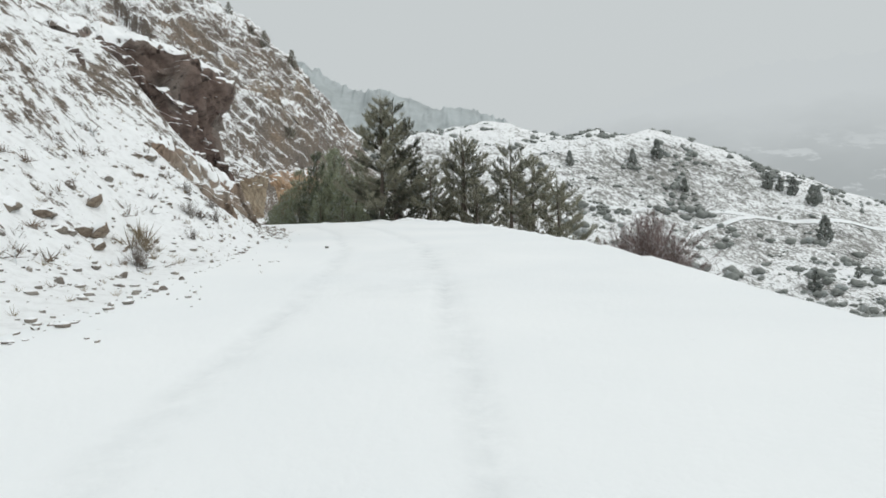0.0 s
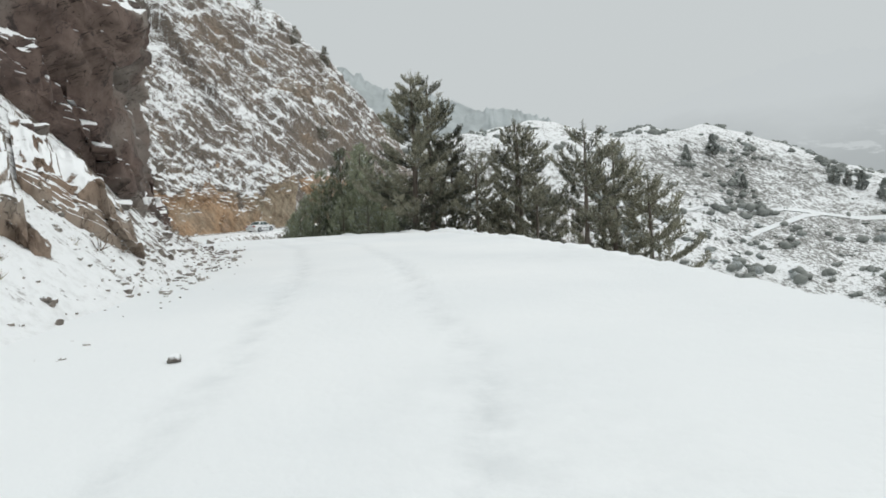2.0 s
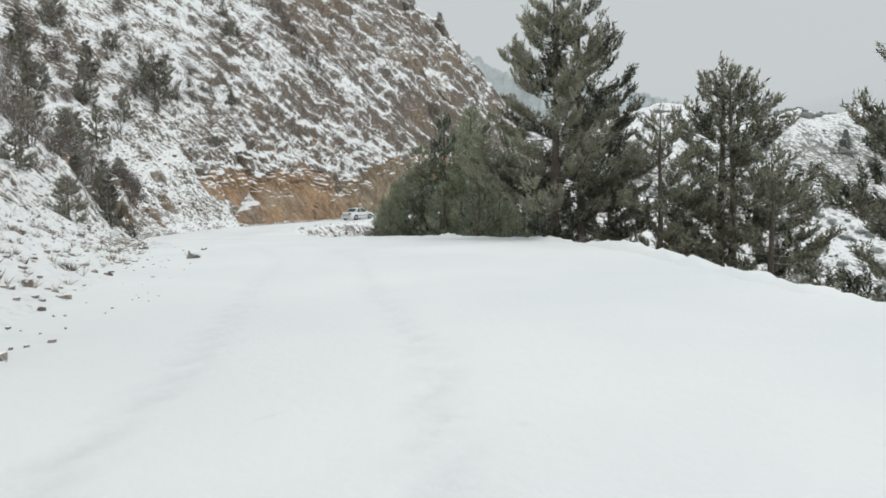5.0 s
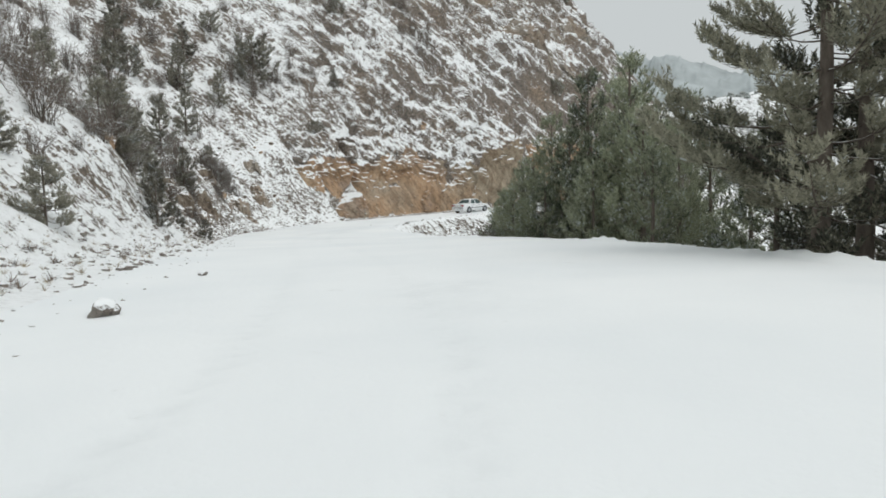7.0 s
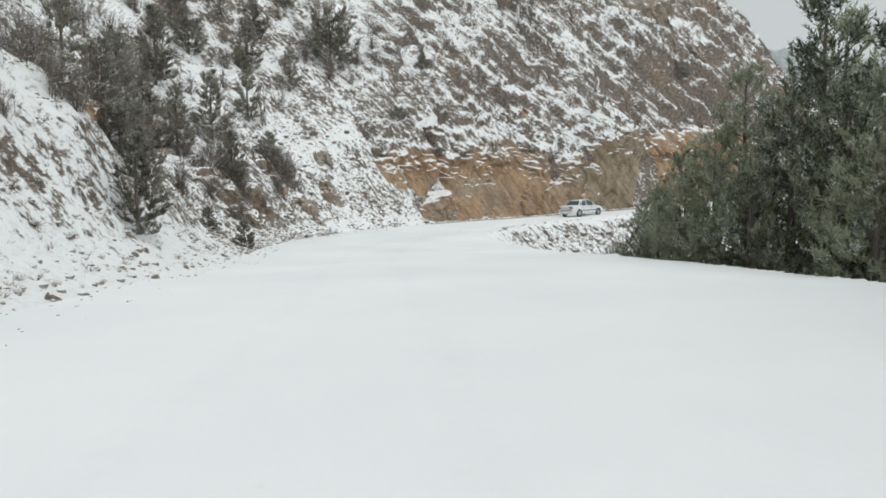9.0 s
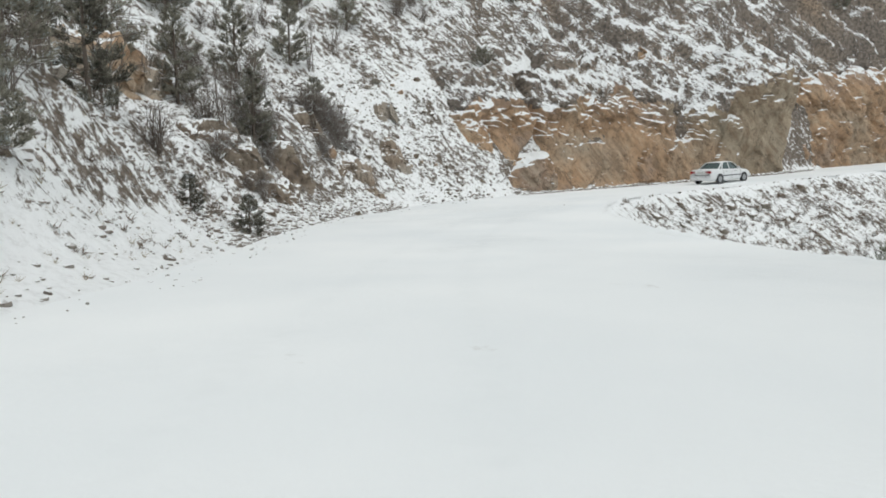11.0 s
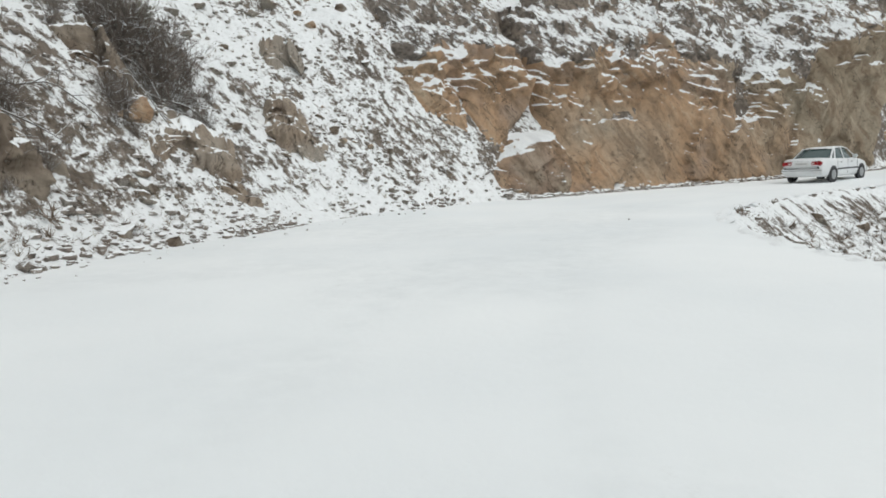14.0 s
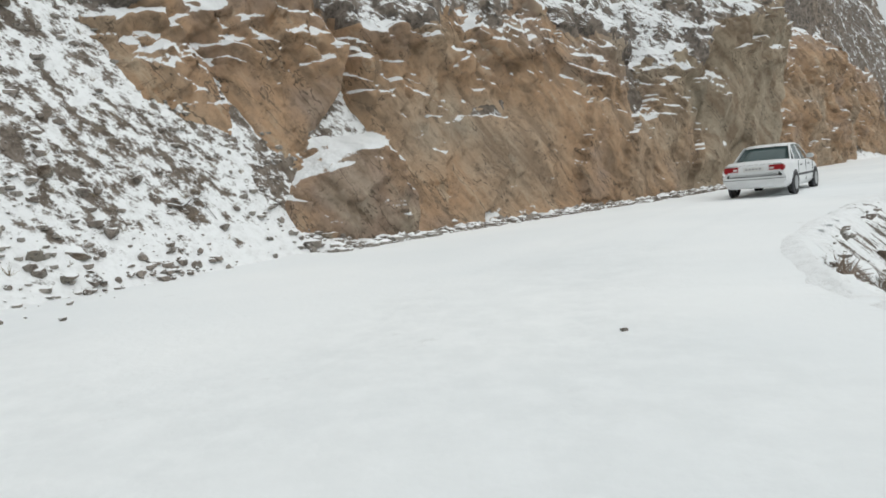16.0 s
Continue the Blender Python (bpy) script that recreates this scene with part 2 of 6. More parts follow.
def leaf_material(name, a, c, frost, thin=0.45):
    """Thin leaves or needles: a little light comes through, and some are rimed."""
    m, n, l, b = material(name, 0.6, spec=0.3)
    g = n.new("ShaderNodeNewGeometry")
    clump = math_node(n, l, "ADD", math_node(n, l, "MULTIPLY", noise_node(n, l, 1.9, 4, 0.65), 1.5), math_node(n, l, "MULTIPLY", g.outputs["Random Per Island"], 0.4))
    own = n.new("ShaderNodeObjectInfo")
    clump = math_node(n, l, "ADD", clump, math_node(n, l, "MULTIPLY", math_node(n, l, "SUBTRACT", own.outputs["Random"], 0.5), 0.5))
    col = ramp_node(n, l, clump, [(0.62, a), (1.28, c)])
    v = math_node(n, l, "ADD", noise_node(n, l, 1.6, 4, 0.7), math_node(n, l, "MULTIPLY", g.outputs["Random Per Island"], 0.35))
    col = mix_node(n, l, step_node(n, l, v, frost, frost + 0.08), col, (0.62, 0.66, 0.67))
    l.new(col, b.inputs["Base Color"])
    t, mx = n.new("ShaderNodeBsdfTranslucent"), n.new("ShaderNodeMixShader")
    l.new(col, t.inputs["Color"])
    mx.inputs[0].default_value = thin
    l.new(b.outputs[0], mx.inputs[1])
    l.new(t.outputs[0], mx.inputs[2])
    l.new(mx.outputs[0], n["Material Output"].inputs["Surface"])
    return m


def bark_material(name, a, c, frost=0.9):
    m, n, l, b = material(name, 0.9, spec=0.15)
    t = noise_node(n, l, 5, 5, 0.7, (1, 1, 0.3))
    col = ramp_node(n, l, t, [(0.3, a), (0.7, c)])
    v = math_node(n, l, "ADD", up_node(n, l), math_node(n, l, "MULTIPLY", noise_node(n, l, 3, 4), 0.6))
    l.new(mix_node(n, l, step_node(n, l, v, frost, frost + 0.15), col, (0.75, 0.78, 0.79)), b.inputs["Base Color"])
    bump_node(n, l, b, t, 0.6, 0.03)
    return m


def plain_material(name, colour, rough, metal=0.0, vary=0.12, scale=8.0, spec=0.5):
    m, n, l, b = material(name, rough, metal, spec)
    t = noise_node(n, l, scale, 4, 0.6)
    l.new(ramp_node(n, l, t, [(0.3, tuple(c * (1 - vary) for c in colour)), (0.7, tuple(min(1, c * (1 + vary)) for c in colour))]), b.inputs["Base Color"])
    return m


def painted_mist_material(name, low, high, z0, z1):
    """A far glowing backdrop, mist painted in as paler colour towards its crest; snowy fields lie low on it."""
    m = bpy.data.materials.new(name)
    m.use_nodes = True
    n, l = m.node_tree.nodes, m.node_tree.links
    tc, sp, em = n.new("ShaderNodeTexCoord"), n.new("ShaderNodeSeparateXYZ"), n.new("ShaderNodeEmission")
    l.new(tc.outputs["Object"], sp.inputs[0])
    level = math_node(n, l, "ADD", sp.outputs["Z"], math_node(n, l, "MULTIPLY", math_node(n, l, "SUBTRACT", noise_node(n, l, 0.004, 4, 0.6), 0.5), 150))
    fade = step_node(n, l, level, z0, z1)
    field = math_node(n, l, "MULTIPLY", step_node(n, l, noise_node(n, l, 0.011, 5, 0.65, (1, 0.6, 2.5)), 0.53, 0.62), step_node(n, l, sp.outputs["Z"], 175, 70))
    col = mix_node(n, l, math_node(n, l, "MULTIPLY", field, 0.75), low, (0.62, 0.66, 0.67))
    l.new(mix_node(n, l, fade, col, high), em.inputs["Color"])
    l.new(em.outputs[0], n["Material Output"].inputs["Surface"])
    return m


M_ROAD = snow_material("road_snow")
M_HILL = hill_material("snowy_hillside", (0.185, 0.15, 0.118), (0.27, 0.232, 0.198), 0.987)
# soil and rock lightened on the far slopes, painting in the valley haze
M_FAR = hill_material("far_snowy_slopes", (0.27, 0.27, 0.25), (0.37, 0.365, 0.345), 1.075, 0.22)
M_OCHRE = cliff_material("ochre_rock", (0.15, 0.102, 0.074), (0.395, 0.258, 0.158), (0.49, 0.385, 0.282), 1.07, (0, 35, 28))
M_FACE = face_material("ochre_cut_face")
M_SLOPE = slope_material("bedded_hillside_rock")
M_BROWN = cliff_material("brown_rock", (0.09, 0.07, 0.055), (0.185, 0.145, 0.11), (0.28, 0.235, 0.185), 0.98, (0, 25, 10))
M_DARK = cliff_material("dark_red_rock", (0.062, 0.049, 0.044), (0.125, 0.089, 0.076), (0.185, 0.137, 0.115), 0.94, (0, 70, 10))
M_RUST = cliff_material("rust_brown_rock", (0.10, 0.072, 0.056), (0.205, 0.14, 0.10), (0.29, 0.215, 0.16), 0.92, (0, 40, 10))
M_TAN = cliff_material("tan_rock", (0.16, 0.125, 0.10), (0.28, 0.22, 0.165), (0.37, 0.31, 0.25), 1.0, (0, 30, 20))
M_STONE = cliff_material("loose_stone", (0.13, 0.112, 0.097), (0.24, 0.205, 0.175), (0.33, 0.295, 0.26), 1.08, (0, 0, 0))
M_NEEDLE = leaf_material("pine_needles", (0.075, 0.08, 0.06), (0.345, 0.335, 0.255), 0.86, 0.28)
M_YOUNG = leaf_material("young_pine_needles", (0.065, 0.08, 0.055), (0.34, 0.365, 0.255), 0.82, 0.28)
M_CONIFER = leaf_material("dark_conifer_needles", (0.098, 0.094, 0.075), (0.34, 0.325, 0.265), 0.82, 0.3)
M_BARK = bark_material("pine_bark", (0.09, 0.075, 0.063), (0.22, 0.185, 0.155), 1.1)
M_TWIG = bark_material("shrub_twigs", (0.128, 0.107, 0.091), (0.26, 0.222, 0.192), 0.70)
M_BRANCH = bark_material("snowy_branch", (0.10, 0.082, 0.070), (0.21, 0.18, 0.155), 0.45)
M_RED = bark_material("red_shrub_twigs", (0.175, 0.13, 0.12), (0.32, 0.255, 0.24), 0.95)
M_GRASS = leaf_material("dead_grass", (0.18, 0.14, 0.09), (0.36, 0.30, 0.21), 0.88)
M_BRUSH = leaf_material("dead_brush", (0.13, 0.10, 0.078), (0.26, 0.205, 0.16), 0.78)
# far bushes and firs: some rime, plus distance haze painted as paler needles
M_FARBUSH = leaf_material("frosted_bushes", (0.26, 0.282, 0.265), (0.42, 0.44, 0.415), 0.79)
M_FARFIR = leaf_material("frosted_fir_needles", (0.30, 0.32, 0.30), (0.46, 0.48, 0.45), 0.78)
# dark woods kept pale grey: the mist is in the base colour
M_PAINTED_MIST_A = plain_material("misty_wooded_ridge", (0.40, 0.435, 0.44), 1.0, vary=0.18, scale=0.03, spec=0.0)
# emission pales from mountain grey to sky colour in place of mist
M_PAINTED_MIST_B = painted_mist_material("misty_far_mountain", (0.400, 0.432, 0.440), (0.565, 0.603, 0.615), 20, 235)


# ---- plan: foot of the bank, outer edge of the road, road levels ----
FOOT = np.array([(-3.8, -60), (-3.8, 6), (-4.3, 13), (-5.4, 20), (-6.8, 25.5), (-9, 32), (-13, 39), (-19.5, 47.5), (-24.5, 53.5), (-30, 61),
                 (-36.5, 67.5), (-40.5, 74), (-42.5, 81), (-43, 87), (-41.6, 92), (-38.2, 98), (-35, 103.5), (-31.5, 109), (-30.3, 114),
                 (-28, 121), (-24, 131), (-19, 142), (-12, 153), (0, 170)], float)
EDGE = np.array([(3.6, -60), (3.6, 7), (3.2, 15), (2.4, 21), (1.55, 26.5), (0.3, 32), (-1.0, 38), (-2.4, 44), (-4.6, 49), (-8, 54), (-12, 59),
                 (-18, 66), (-24.5, 72), (-28.8, 77.5), (-32, 83), (-33, 87), (-32.4, 90), (-31, 94), (-29, 98.5), (-26.8, 104), (-22, 116),
                 (-17, 128), (-11, 140), (-4, 150), (6, 162)], float)
MID = np.array([(0, -60, 0), (0, 0, 0), (-0.3, 8, 0.22), (-0.9, 16.4, 0.5), (-2.6, 24, 0.71), (-4.5, 31, 0.86), (-9, 40.7, 0.90), (-15, 50, 0.81),
                (-22, 59, 0.49), (-25.8, 63.8, 0.27), (-29, 68.5, 0.12), (-31.8, 73.5, 0.08), (-34.6, 79.6, 0.17), (-35.5, 86, 0.40), (-34.3, 91.5, 0.64),
                (-32.3, 99.4, 0.94), (-30.6, 103.7, 1.17), (-25.8, 116, 1.68), (-20, 129, 2.2), (-14, 141, 2.7), (0, 160, 3.5)], float)


def along(x, y, line):
    """Station along a line and the distance to its left, for arrays of places."""
    x, y = np.asarray(x, float), np.asarray(y, float)
    best, st, side, run = np.full(x.shape, 1e18), np.zeros(x.shape), np.ones(x.shape), 0.0
    for a, c in zip(line[:-1, :2], line[1:, :2]):
        v = c - a
        ln = math.hypot(*v)
        k = np.clip(((x - a[0]) * v[0] + (y - a[1]) * v[1]) / ln ** 2, 0, 1)
        d2 = (x - a[0] - k * v[0]) ** 2 + (y - a[1] - k * v[1]) ** 2
        cross = v[0] * (y - a[1]) - v[1] * (x - a[0])
        hit = d2 < best - 1e-9
        best, st = np.where(hit, d2, best), np.where(hit, run + k * ln, st)
        side = np.where(hit, np.sign(cross), side)
        run += ln
    return st, side * np.sqrt(best)


def smooth_line(line, turns=2):
    """Rounds the corners of a line by cutting them."""
    for _ in range(turns):
        q = [line[0]]
        for a, c in zip(line[:-1], line[1:]):
            q += [0.75 * a + 0.25 * c, 0.25 * a + 0.75 * c]
        line = np.array(q + [line[-1]])
    return line


S_SHIFT = 30.0
FOOT, EDGE = smooth_line(FOOT), smooth_line(EDGE)
MID_RUN = np.r_[0, np.cumsum(np.hypot(*np.diff(MID[:, :2], axis=0).T))]


def road_level(x, y):
    s, _ = along(x, y, MID)
    return np.interp(s, MID_RUN, MID[:, 2])


# heights of the bank above the road at fixed distances from its foot, station by station
DIST = (0, 1, 2, 4, 8, 14, 22, 40, 90, 400)
BANK = {
    0: (0, .2, .7, 2.6, 6.5, 11.5, 17, 28, 45, 90),
    42: (0, .15, .6, 2.5, 6.5, 11.5, 17, 28, 45, 90),
    49: (0, 1.0, 2.0, 3.8, 7.6, 12, 17, 27, 45, 90),
    53: (0, 1.1, 2.6, 5.4, 8.4, 12.5, 17, 27, 45, 90),
    57: (0, .9, 2.3, 5.7, 8.6, 12, 16, 26, 45, 90),
    60: (0, .6, 1.6, 4.4, 8.0, 11, 15, 25, 45, 90),
    64: (0, .3, .7, 1.8, 4.6, 8, 12, 22, 45, 90),
    72: (0, .15, .4, 1.6, 4.6, 8, 13, 23, 45, 90),
    84: (0, .2, .5, 2.4, 5.6, 9, 14, 25, 45, 90),
    97: (0, .4, 1.3, 4.6, 8.0, 12, 17, 30, 50, 95),
    108: (0, .3, 1.0, 3.6, 8.0, 12.5, 19, 33, 55, 100),
    114: (0, .5, 1.6, 4.2, 7.5, 13, 20, 34, 58, 100),
    124: (0, .5, 1.9, 4.5, 8, 13, 20.5, 36, 62, 100),
    130: (0, 1.2, 3.0, 6.3, 11.5, 19, 27, 41, 64, 100),
    136: (0, 0, 3.5, 6.6, 12.2, 21, 31, 45, 66, 100),
    148: (0, 0, 4.5, 8.8, 14, 22.5, 32, 49, 68, 100),
    156: (0, 0, 5.0, 9.6, 17, 25, 36, 52, 70, 100),
    162: (0, 0, 3.5, 8, 17, 27, 38, 55, 72, 100),
    172: (0, 0, 4.5, 11, 21.5, 30, 40, 56, 74, 100),
    184: (0, 1, 7, 17, 25, 34.5, 42, 54, 74, 100),
    198: (0, 6, 11, 17, 25, 34.5, 42, 54, 74, 100),
    260: (0, 2, 4, 8, 14, 22, 30, 40, 60, 100),
}


def bank(s, d):
    keys = sorted(BANK)
    rows = [np.interp(d, DIST, BANK[k]) for k in keys]
    out, s = rows[0].copy(), s - S_SHIFT
    for k0, k1, r0, r1 in zip(keys[:-1], keys[1:], rows[:-1], rows[1:]):
        w = ramp(s, k0, k1)
        out = np.where(s >= k0, r0 * (1 - w) + r1 * w, out)
    return out


def bump(x, y, cx, cy, rx, ry, turn=0.0):
    c, k = math.cos(radians(turn)), math.sin(radians(turn))
    u, v = ((x - cx) * c + (y - cy) * k) / rx, (-(x - cx) * k + (y - cy) * c) / ry
    return np.exp(-(u * u + v * v))


def far_land(x, y):
    """The valley beyond the road's outer edge and the hills on its other side."""
    z = -48 + 6 * fbm(x / 90, y / 90, 3, 5)
    hill = 118 * bump(x, y, 20, 520, 190, 150, 8) + 30 * bump(x, y, 190, 440, 120, 90, -20)
    hill = hill + 34 * bump(x, y, 330, 520, 230, 120, 0) + 62 * bump(x, y, -120, 560, 200, 160)
    hill = hill - 0.72 * np.maximum(hill - 92, 0)
    return z + hill + 5 * fbm(x / 38, y / 38, 4, 9)


def height(x, y):
    s, d = along(x, y, FOOT)
    _, e = along(x, y, EDGE)
    e = -e
    zr = road_level(x, y)
    left = zr - 0.14 + bank(s, np.maximum(d, 0)) + 0.10 * ramp(d, -0.6, 0.4)
    rough = 0.05 + 0.5 * ramp(d, 0.5, 5)
    left = left + rough * (fbm(x / 2.6, y / 2.6, 5, 3, 0.58)) * ramp(d, -0.3, 2) * 0.9
    left = left + 0.9 * fbm(x / 11, y / 11, 3, 21) * ramp(d, 3, 12)
    beds = 0.5 - np.abs(vnoise((s + 0.9 * d) / 2.3 + fbm(x / 6, y / 6, 3, 61), (d - s) / 8, 63))
    left = left + (0.25 + 0.75 * ramp(s - S_SHIFT, 132, 146) + 0.8 * ramp(s - S_SHIFT, 150, 162)) * beds * 1.35 * ramp(d, 3, 8)
    left = np.where(y > 146, np.minimum(left, left - 1.0 * (y - 146)), left)
    left = np.maximum(left, np.minimum(left, -40))
    out = np.maximum(e, 0)
    slope = zr - 0.14 + 0.25 * np.exp(-((e - 0.35) / 0.5) ** 2) * (0.7 + 0.7 * fbm(x / 1.7, y / 1.7, 3, 31)) * (1 - 0.62 * ramp(y, 74, 84)) * (0.45 + 0.55 * ramp(y, 20, 32))
    steep = ramp(y, 77, 83)
    slope = slope + 0.15 * np.exp(-(e / 0.6) ** 2) * steep - 0.80 * np.maximum(out - 0.6 * (1 - steep), 0) + 0.5 * fbm(x / 2.2, y / 2.2, 5, 12, 0.6) * ramp(out, 0.6, 3.5)
    far = far_land(x, y)
    right = np.maximum(slope, far)
    w = ramp(out, 60, 130)
    right = slope * (1 - w) + right * w
    right = np.where(slope < far, far, right)
    z = np.where(d > -0.6, left, np.where(e > -1.0, right, zr - 0.14))
    blend = ramp(y, 185, 260)
    return z * (1 - blend) + far * blend


def spread(lo, hi, step, reach, grow):
    core = np.arange(lo, hi, step)
    out, q = [], step
    a = 0.0
    while a < reach:
        q *= grow
        a += q
        out.append(a)
    out = np.array(out)
    return np.r_[lo - out[::-1], core, core[-1] + out]


gx, gy = spread(-66, 12, 0.4, 2600, 1.06), spread(-4, 150, 0.4, 2600, 1.06)
GX, GY = np.meshgrid(gx, gy, indexing="ij")
GZ = height(GX, GY)


def rugged_mask(s, d):
    """1 where bare bedded rock makes up the hillside above the cutting."""
    return ramp(s - S_SHIFT, 127, 139) * (1 - ramp(s - S_SHIFT, 194, 204)) * ramp(d, 1.6, 3.6) * (1 - ramp(d, 52, 60))


GZ = GZ - 0.5 * rugged_mask(*along(GX, GY, FOOT))
ground = mesh_of("ground", np.stack([GX, GY, GZ], -1).reshape(-1, 3), grid_faces(len(gx), len(gy)), M_HILL)
_s, _d = along(GX, GY, FOOT)
_s = _s - S_SHIFT
depth = 0.03 * ramp(_s, 118, 122) * (1 - ramp(_s, 132, 137)) * (1 - ramp(_d, 5, 8)) * (_d > 0)
depth = depth + 0.03 * ramp(_s, 123, 126) * (1 - ramp(_s, 131, 133)) * (1 - ramp(_d, 5, 8)) * (_d > 0)
depth = depth + 0.065 * ramp(_s, 14, 20) * (1 - ramp(_s, 42, 54)) * (_d > 0) * (1 - ramp(_d, 16, 26))
depth = depth - 0.015 * ramp(_s, 104, 109) * (1 - ramp(_s, 116, 119)) * (1 - ramp(_d, 5, 9)) * ramp(_d, 0.2, 1.0)
depth = depth - 0.015 * ramp(_s, 135, 139) * (1 - ramp(_s, 160, 166)) * ramp(_d, 1, 2.5) * (1 - ramp(_d, 9, 14))
_e = -along(GX, GY, EDGE)[1]
depth = depth - 0.025 * ramp(_e, 0.25, 1.0) * (1 - ramp(_e, 8, 14)) * ramp(GY, 78, 84)
depth = depth + 0.09 * ramp(_s, 134.2, 135.4) * (1 - ramp(_s, 138, 139.5)) * ramp(_d, 0.3, 1.2) * (1 - ramp(_d, 6, 8))
beds_at = 0.62 * GX + 0.79 * GZ + 2.2 * fbm(GX / 9, GY / 9, 3, 81)
bands = fbm(beds_at / 3.6, GY / 16, 4, 83, 0.6)
depth = depth + 0.085 * bands * ramp(_s, 126, 136) * ramp(_d, 3, 8) * (GY < 200)
depth = depth + 0.03 * ramp(_s, 82, 88) * (1 - ramp(_s, 102, 107)) * (1 - ramp(_d, 4, 8)) * (_d > 0)
thaw = ramp(fbm(GX / 30, GY / 20, 4, 87), -0.15, 0.45) * ramp(GX, 80, 150) * ramp(GY, 205, 225)
depth = depth - 0.08 * thaw * (1 - 0.7 * ramp(GY, 350, 400))
ground.attributes.new("snow_depth", "FLOAT", "POINT").data.foreach_set("value", depth.ravel().astype(np.float32))
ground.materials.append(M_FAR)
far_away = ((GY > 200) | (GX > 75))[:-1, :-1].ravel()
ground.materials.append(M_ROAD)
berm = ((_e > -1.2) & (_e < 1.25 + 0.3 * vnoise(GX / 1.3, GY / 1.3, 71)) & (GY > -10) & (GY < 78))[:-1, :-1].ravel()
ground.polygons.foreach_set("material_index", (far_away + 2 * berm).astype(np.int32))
tagged(new("ground", ground),
       "snow-dusted stony mountainside with earth showing through", "ground", kind="structure")

# the snow-covered road, with two shallow wheel tracks
rx, ry = np.arange(-46, 7, 0.2), np.arange(-12, 150, 0.2)
RX, RY = np.meshgrid(rx, ry, indexing="ij")
_, rd = along(RX, RY, FOOT)
_, re = along(RX, RY, EDGE)
_, rm = along(RX, RY, MID)
RZ = road_level(RX, RY) + 0.012 * fbm(RX / 2.2, RY / 2.2, 4, 41)
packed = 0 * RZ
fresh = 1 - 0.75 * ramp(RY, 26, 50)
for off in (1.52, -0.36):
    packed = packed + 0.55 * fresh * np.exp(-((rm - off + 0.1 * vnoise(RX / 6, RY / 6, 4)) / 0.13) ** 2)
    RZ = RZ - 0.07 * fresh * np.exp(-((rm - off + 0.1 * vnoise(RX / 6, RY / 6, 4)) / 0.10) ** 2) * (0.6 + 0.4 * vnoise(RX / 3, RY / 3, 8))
keep = ((rd < 0.7) & (re > -0.7 + (0.55 + 0.35 * fbm(RX / 1.3, RY / 1.3, 3, 44)) * ramp(RY, 77, 83))).ravel()
faces = grid_faces(len(rx), len(ry))
faces = faces[keep[faces].all(1)]
used = np.unique(faces)
remap = np.zeros(keep.size, np.int64)
remap[used] = np.arange(len(used))
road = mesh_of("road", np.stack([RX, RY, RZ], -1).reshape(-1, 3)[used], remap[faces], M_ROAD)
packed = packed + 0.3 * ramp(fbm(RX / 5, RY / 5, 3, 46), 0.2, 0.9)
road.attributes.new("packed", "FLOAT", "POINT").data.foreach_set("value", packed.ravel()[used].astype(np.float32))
tagged(new("road", road),
       "mountain road under smooth fresh snow with faint wheel tracks", "road", kind="structure")


def surf(x, y):
    """Level of the ground sheet, read between its corners."""
    x, y = np.asarray(x, float), np.asarray(y, float)
    i, j = np.clip(np.searchsorted(gx, x) - 1, 0, len(gx) - 2), np.clip(np.searchsorted(gy, y) - 1, 0, len(gy) - 2)
    u, v = (x - gx[i]) / (gx[i + 1] - gx[i]), (y - gy[j]) / (gy[j + 1] - gy[j])
    return (GZ[i, j] * (1 - u) + GZ[i + 1, j] * u) * (1 - v) + (GZ[i, j + 1] * (1 - u) + GZ[i + 1, j + 1] * u) * v


def top_at(x, y):
    """Level of the ground or of the road's snow, whichever lies higher."""
    _, d = along(x, y, FOOT)
    _, e = along(x, y, EDGE)
    return np.maximum(surf(x, y), np.where((d < 0.65) & (e > -0.65), road_level(x, y), -1e3))


def ground_at(x, y):
    return float(surf(np.array([float(x)]), np.array([float(y)]))[0])


def foot_point(s, d, line=None):
    """The place at station s (counted as in BANK) and d metres to the left of the bank's foot."""
    line = FOOT if line is None else line
    run = np.r_[0, np.cumsum(np.hypot(*np.diff(line[:, :2], axis=0).T))]
    s = np.asarray(s, float) + S_SHIFT
    px, py = np.interp(s, run, line[:, 0]), np.interp(s, run, line[:, 1])
    qx, qy = np.interp(s + 0.5, run, line[:, 0]) - np.interp(s - 0.5, run, line[:, 0]), np.interp(s + 0.5, run, line[:, 1]) - np.interp(s - 0.5, run, line[:, 1])
    ln = np.hypot(qx, qy)
    return px - qy / ln * d, py + qx / ln * d


# ---- the ochre cutting beside the bend ----
def facets(u, z, wu, wz, slant, seed):
    """Broken rock: tilted flat facets in slanting cells, about -1..1."""
    a, b = (u + slant * z) / wu, (z - slant * u) / wz
    ia, ib = np.floor(a), np.floor(b)
    best, out = np.full(a.shape, 1e9), np.zeros(a.shape)
    for i in (-1, 0, 1):
        for j in (-1, 0, 1):
            ca, cb = ia + i, ib + j
            pa, pb = a - ca - 0.15 - 0.7 * rnd2(ca, cb, seed), b - cb - 0.15 - 0.7 * rnd2(ca, cb, seed + 1)
            d2 = pa * pa + pb * pb
            v = 1.1 * (rnd2(ca, cb, seed + 2) - 0.5) + 1.5 * (rnd2(ca, cb, seed + 3) - 0.5) * pa + 1.3 * (rnd2(ca, cb, seed + 4) - 0.35) * pb
            hit = d2 < best
            best, out = np.where(hit, d2, best), np.where(hit, v, out)
    return out


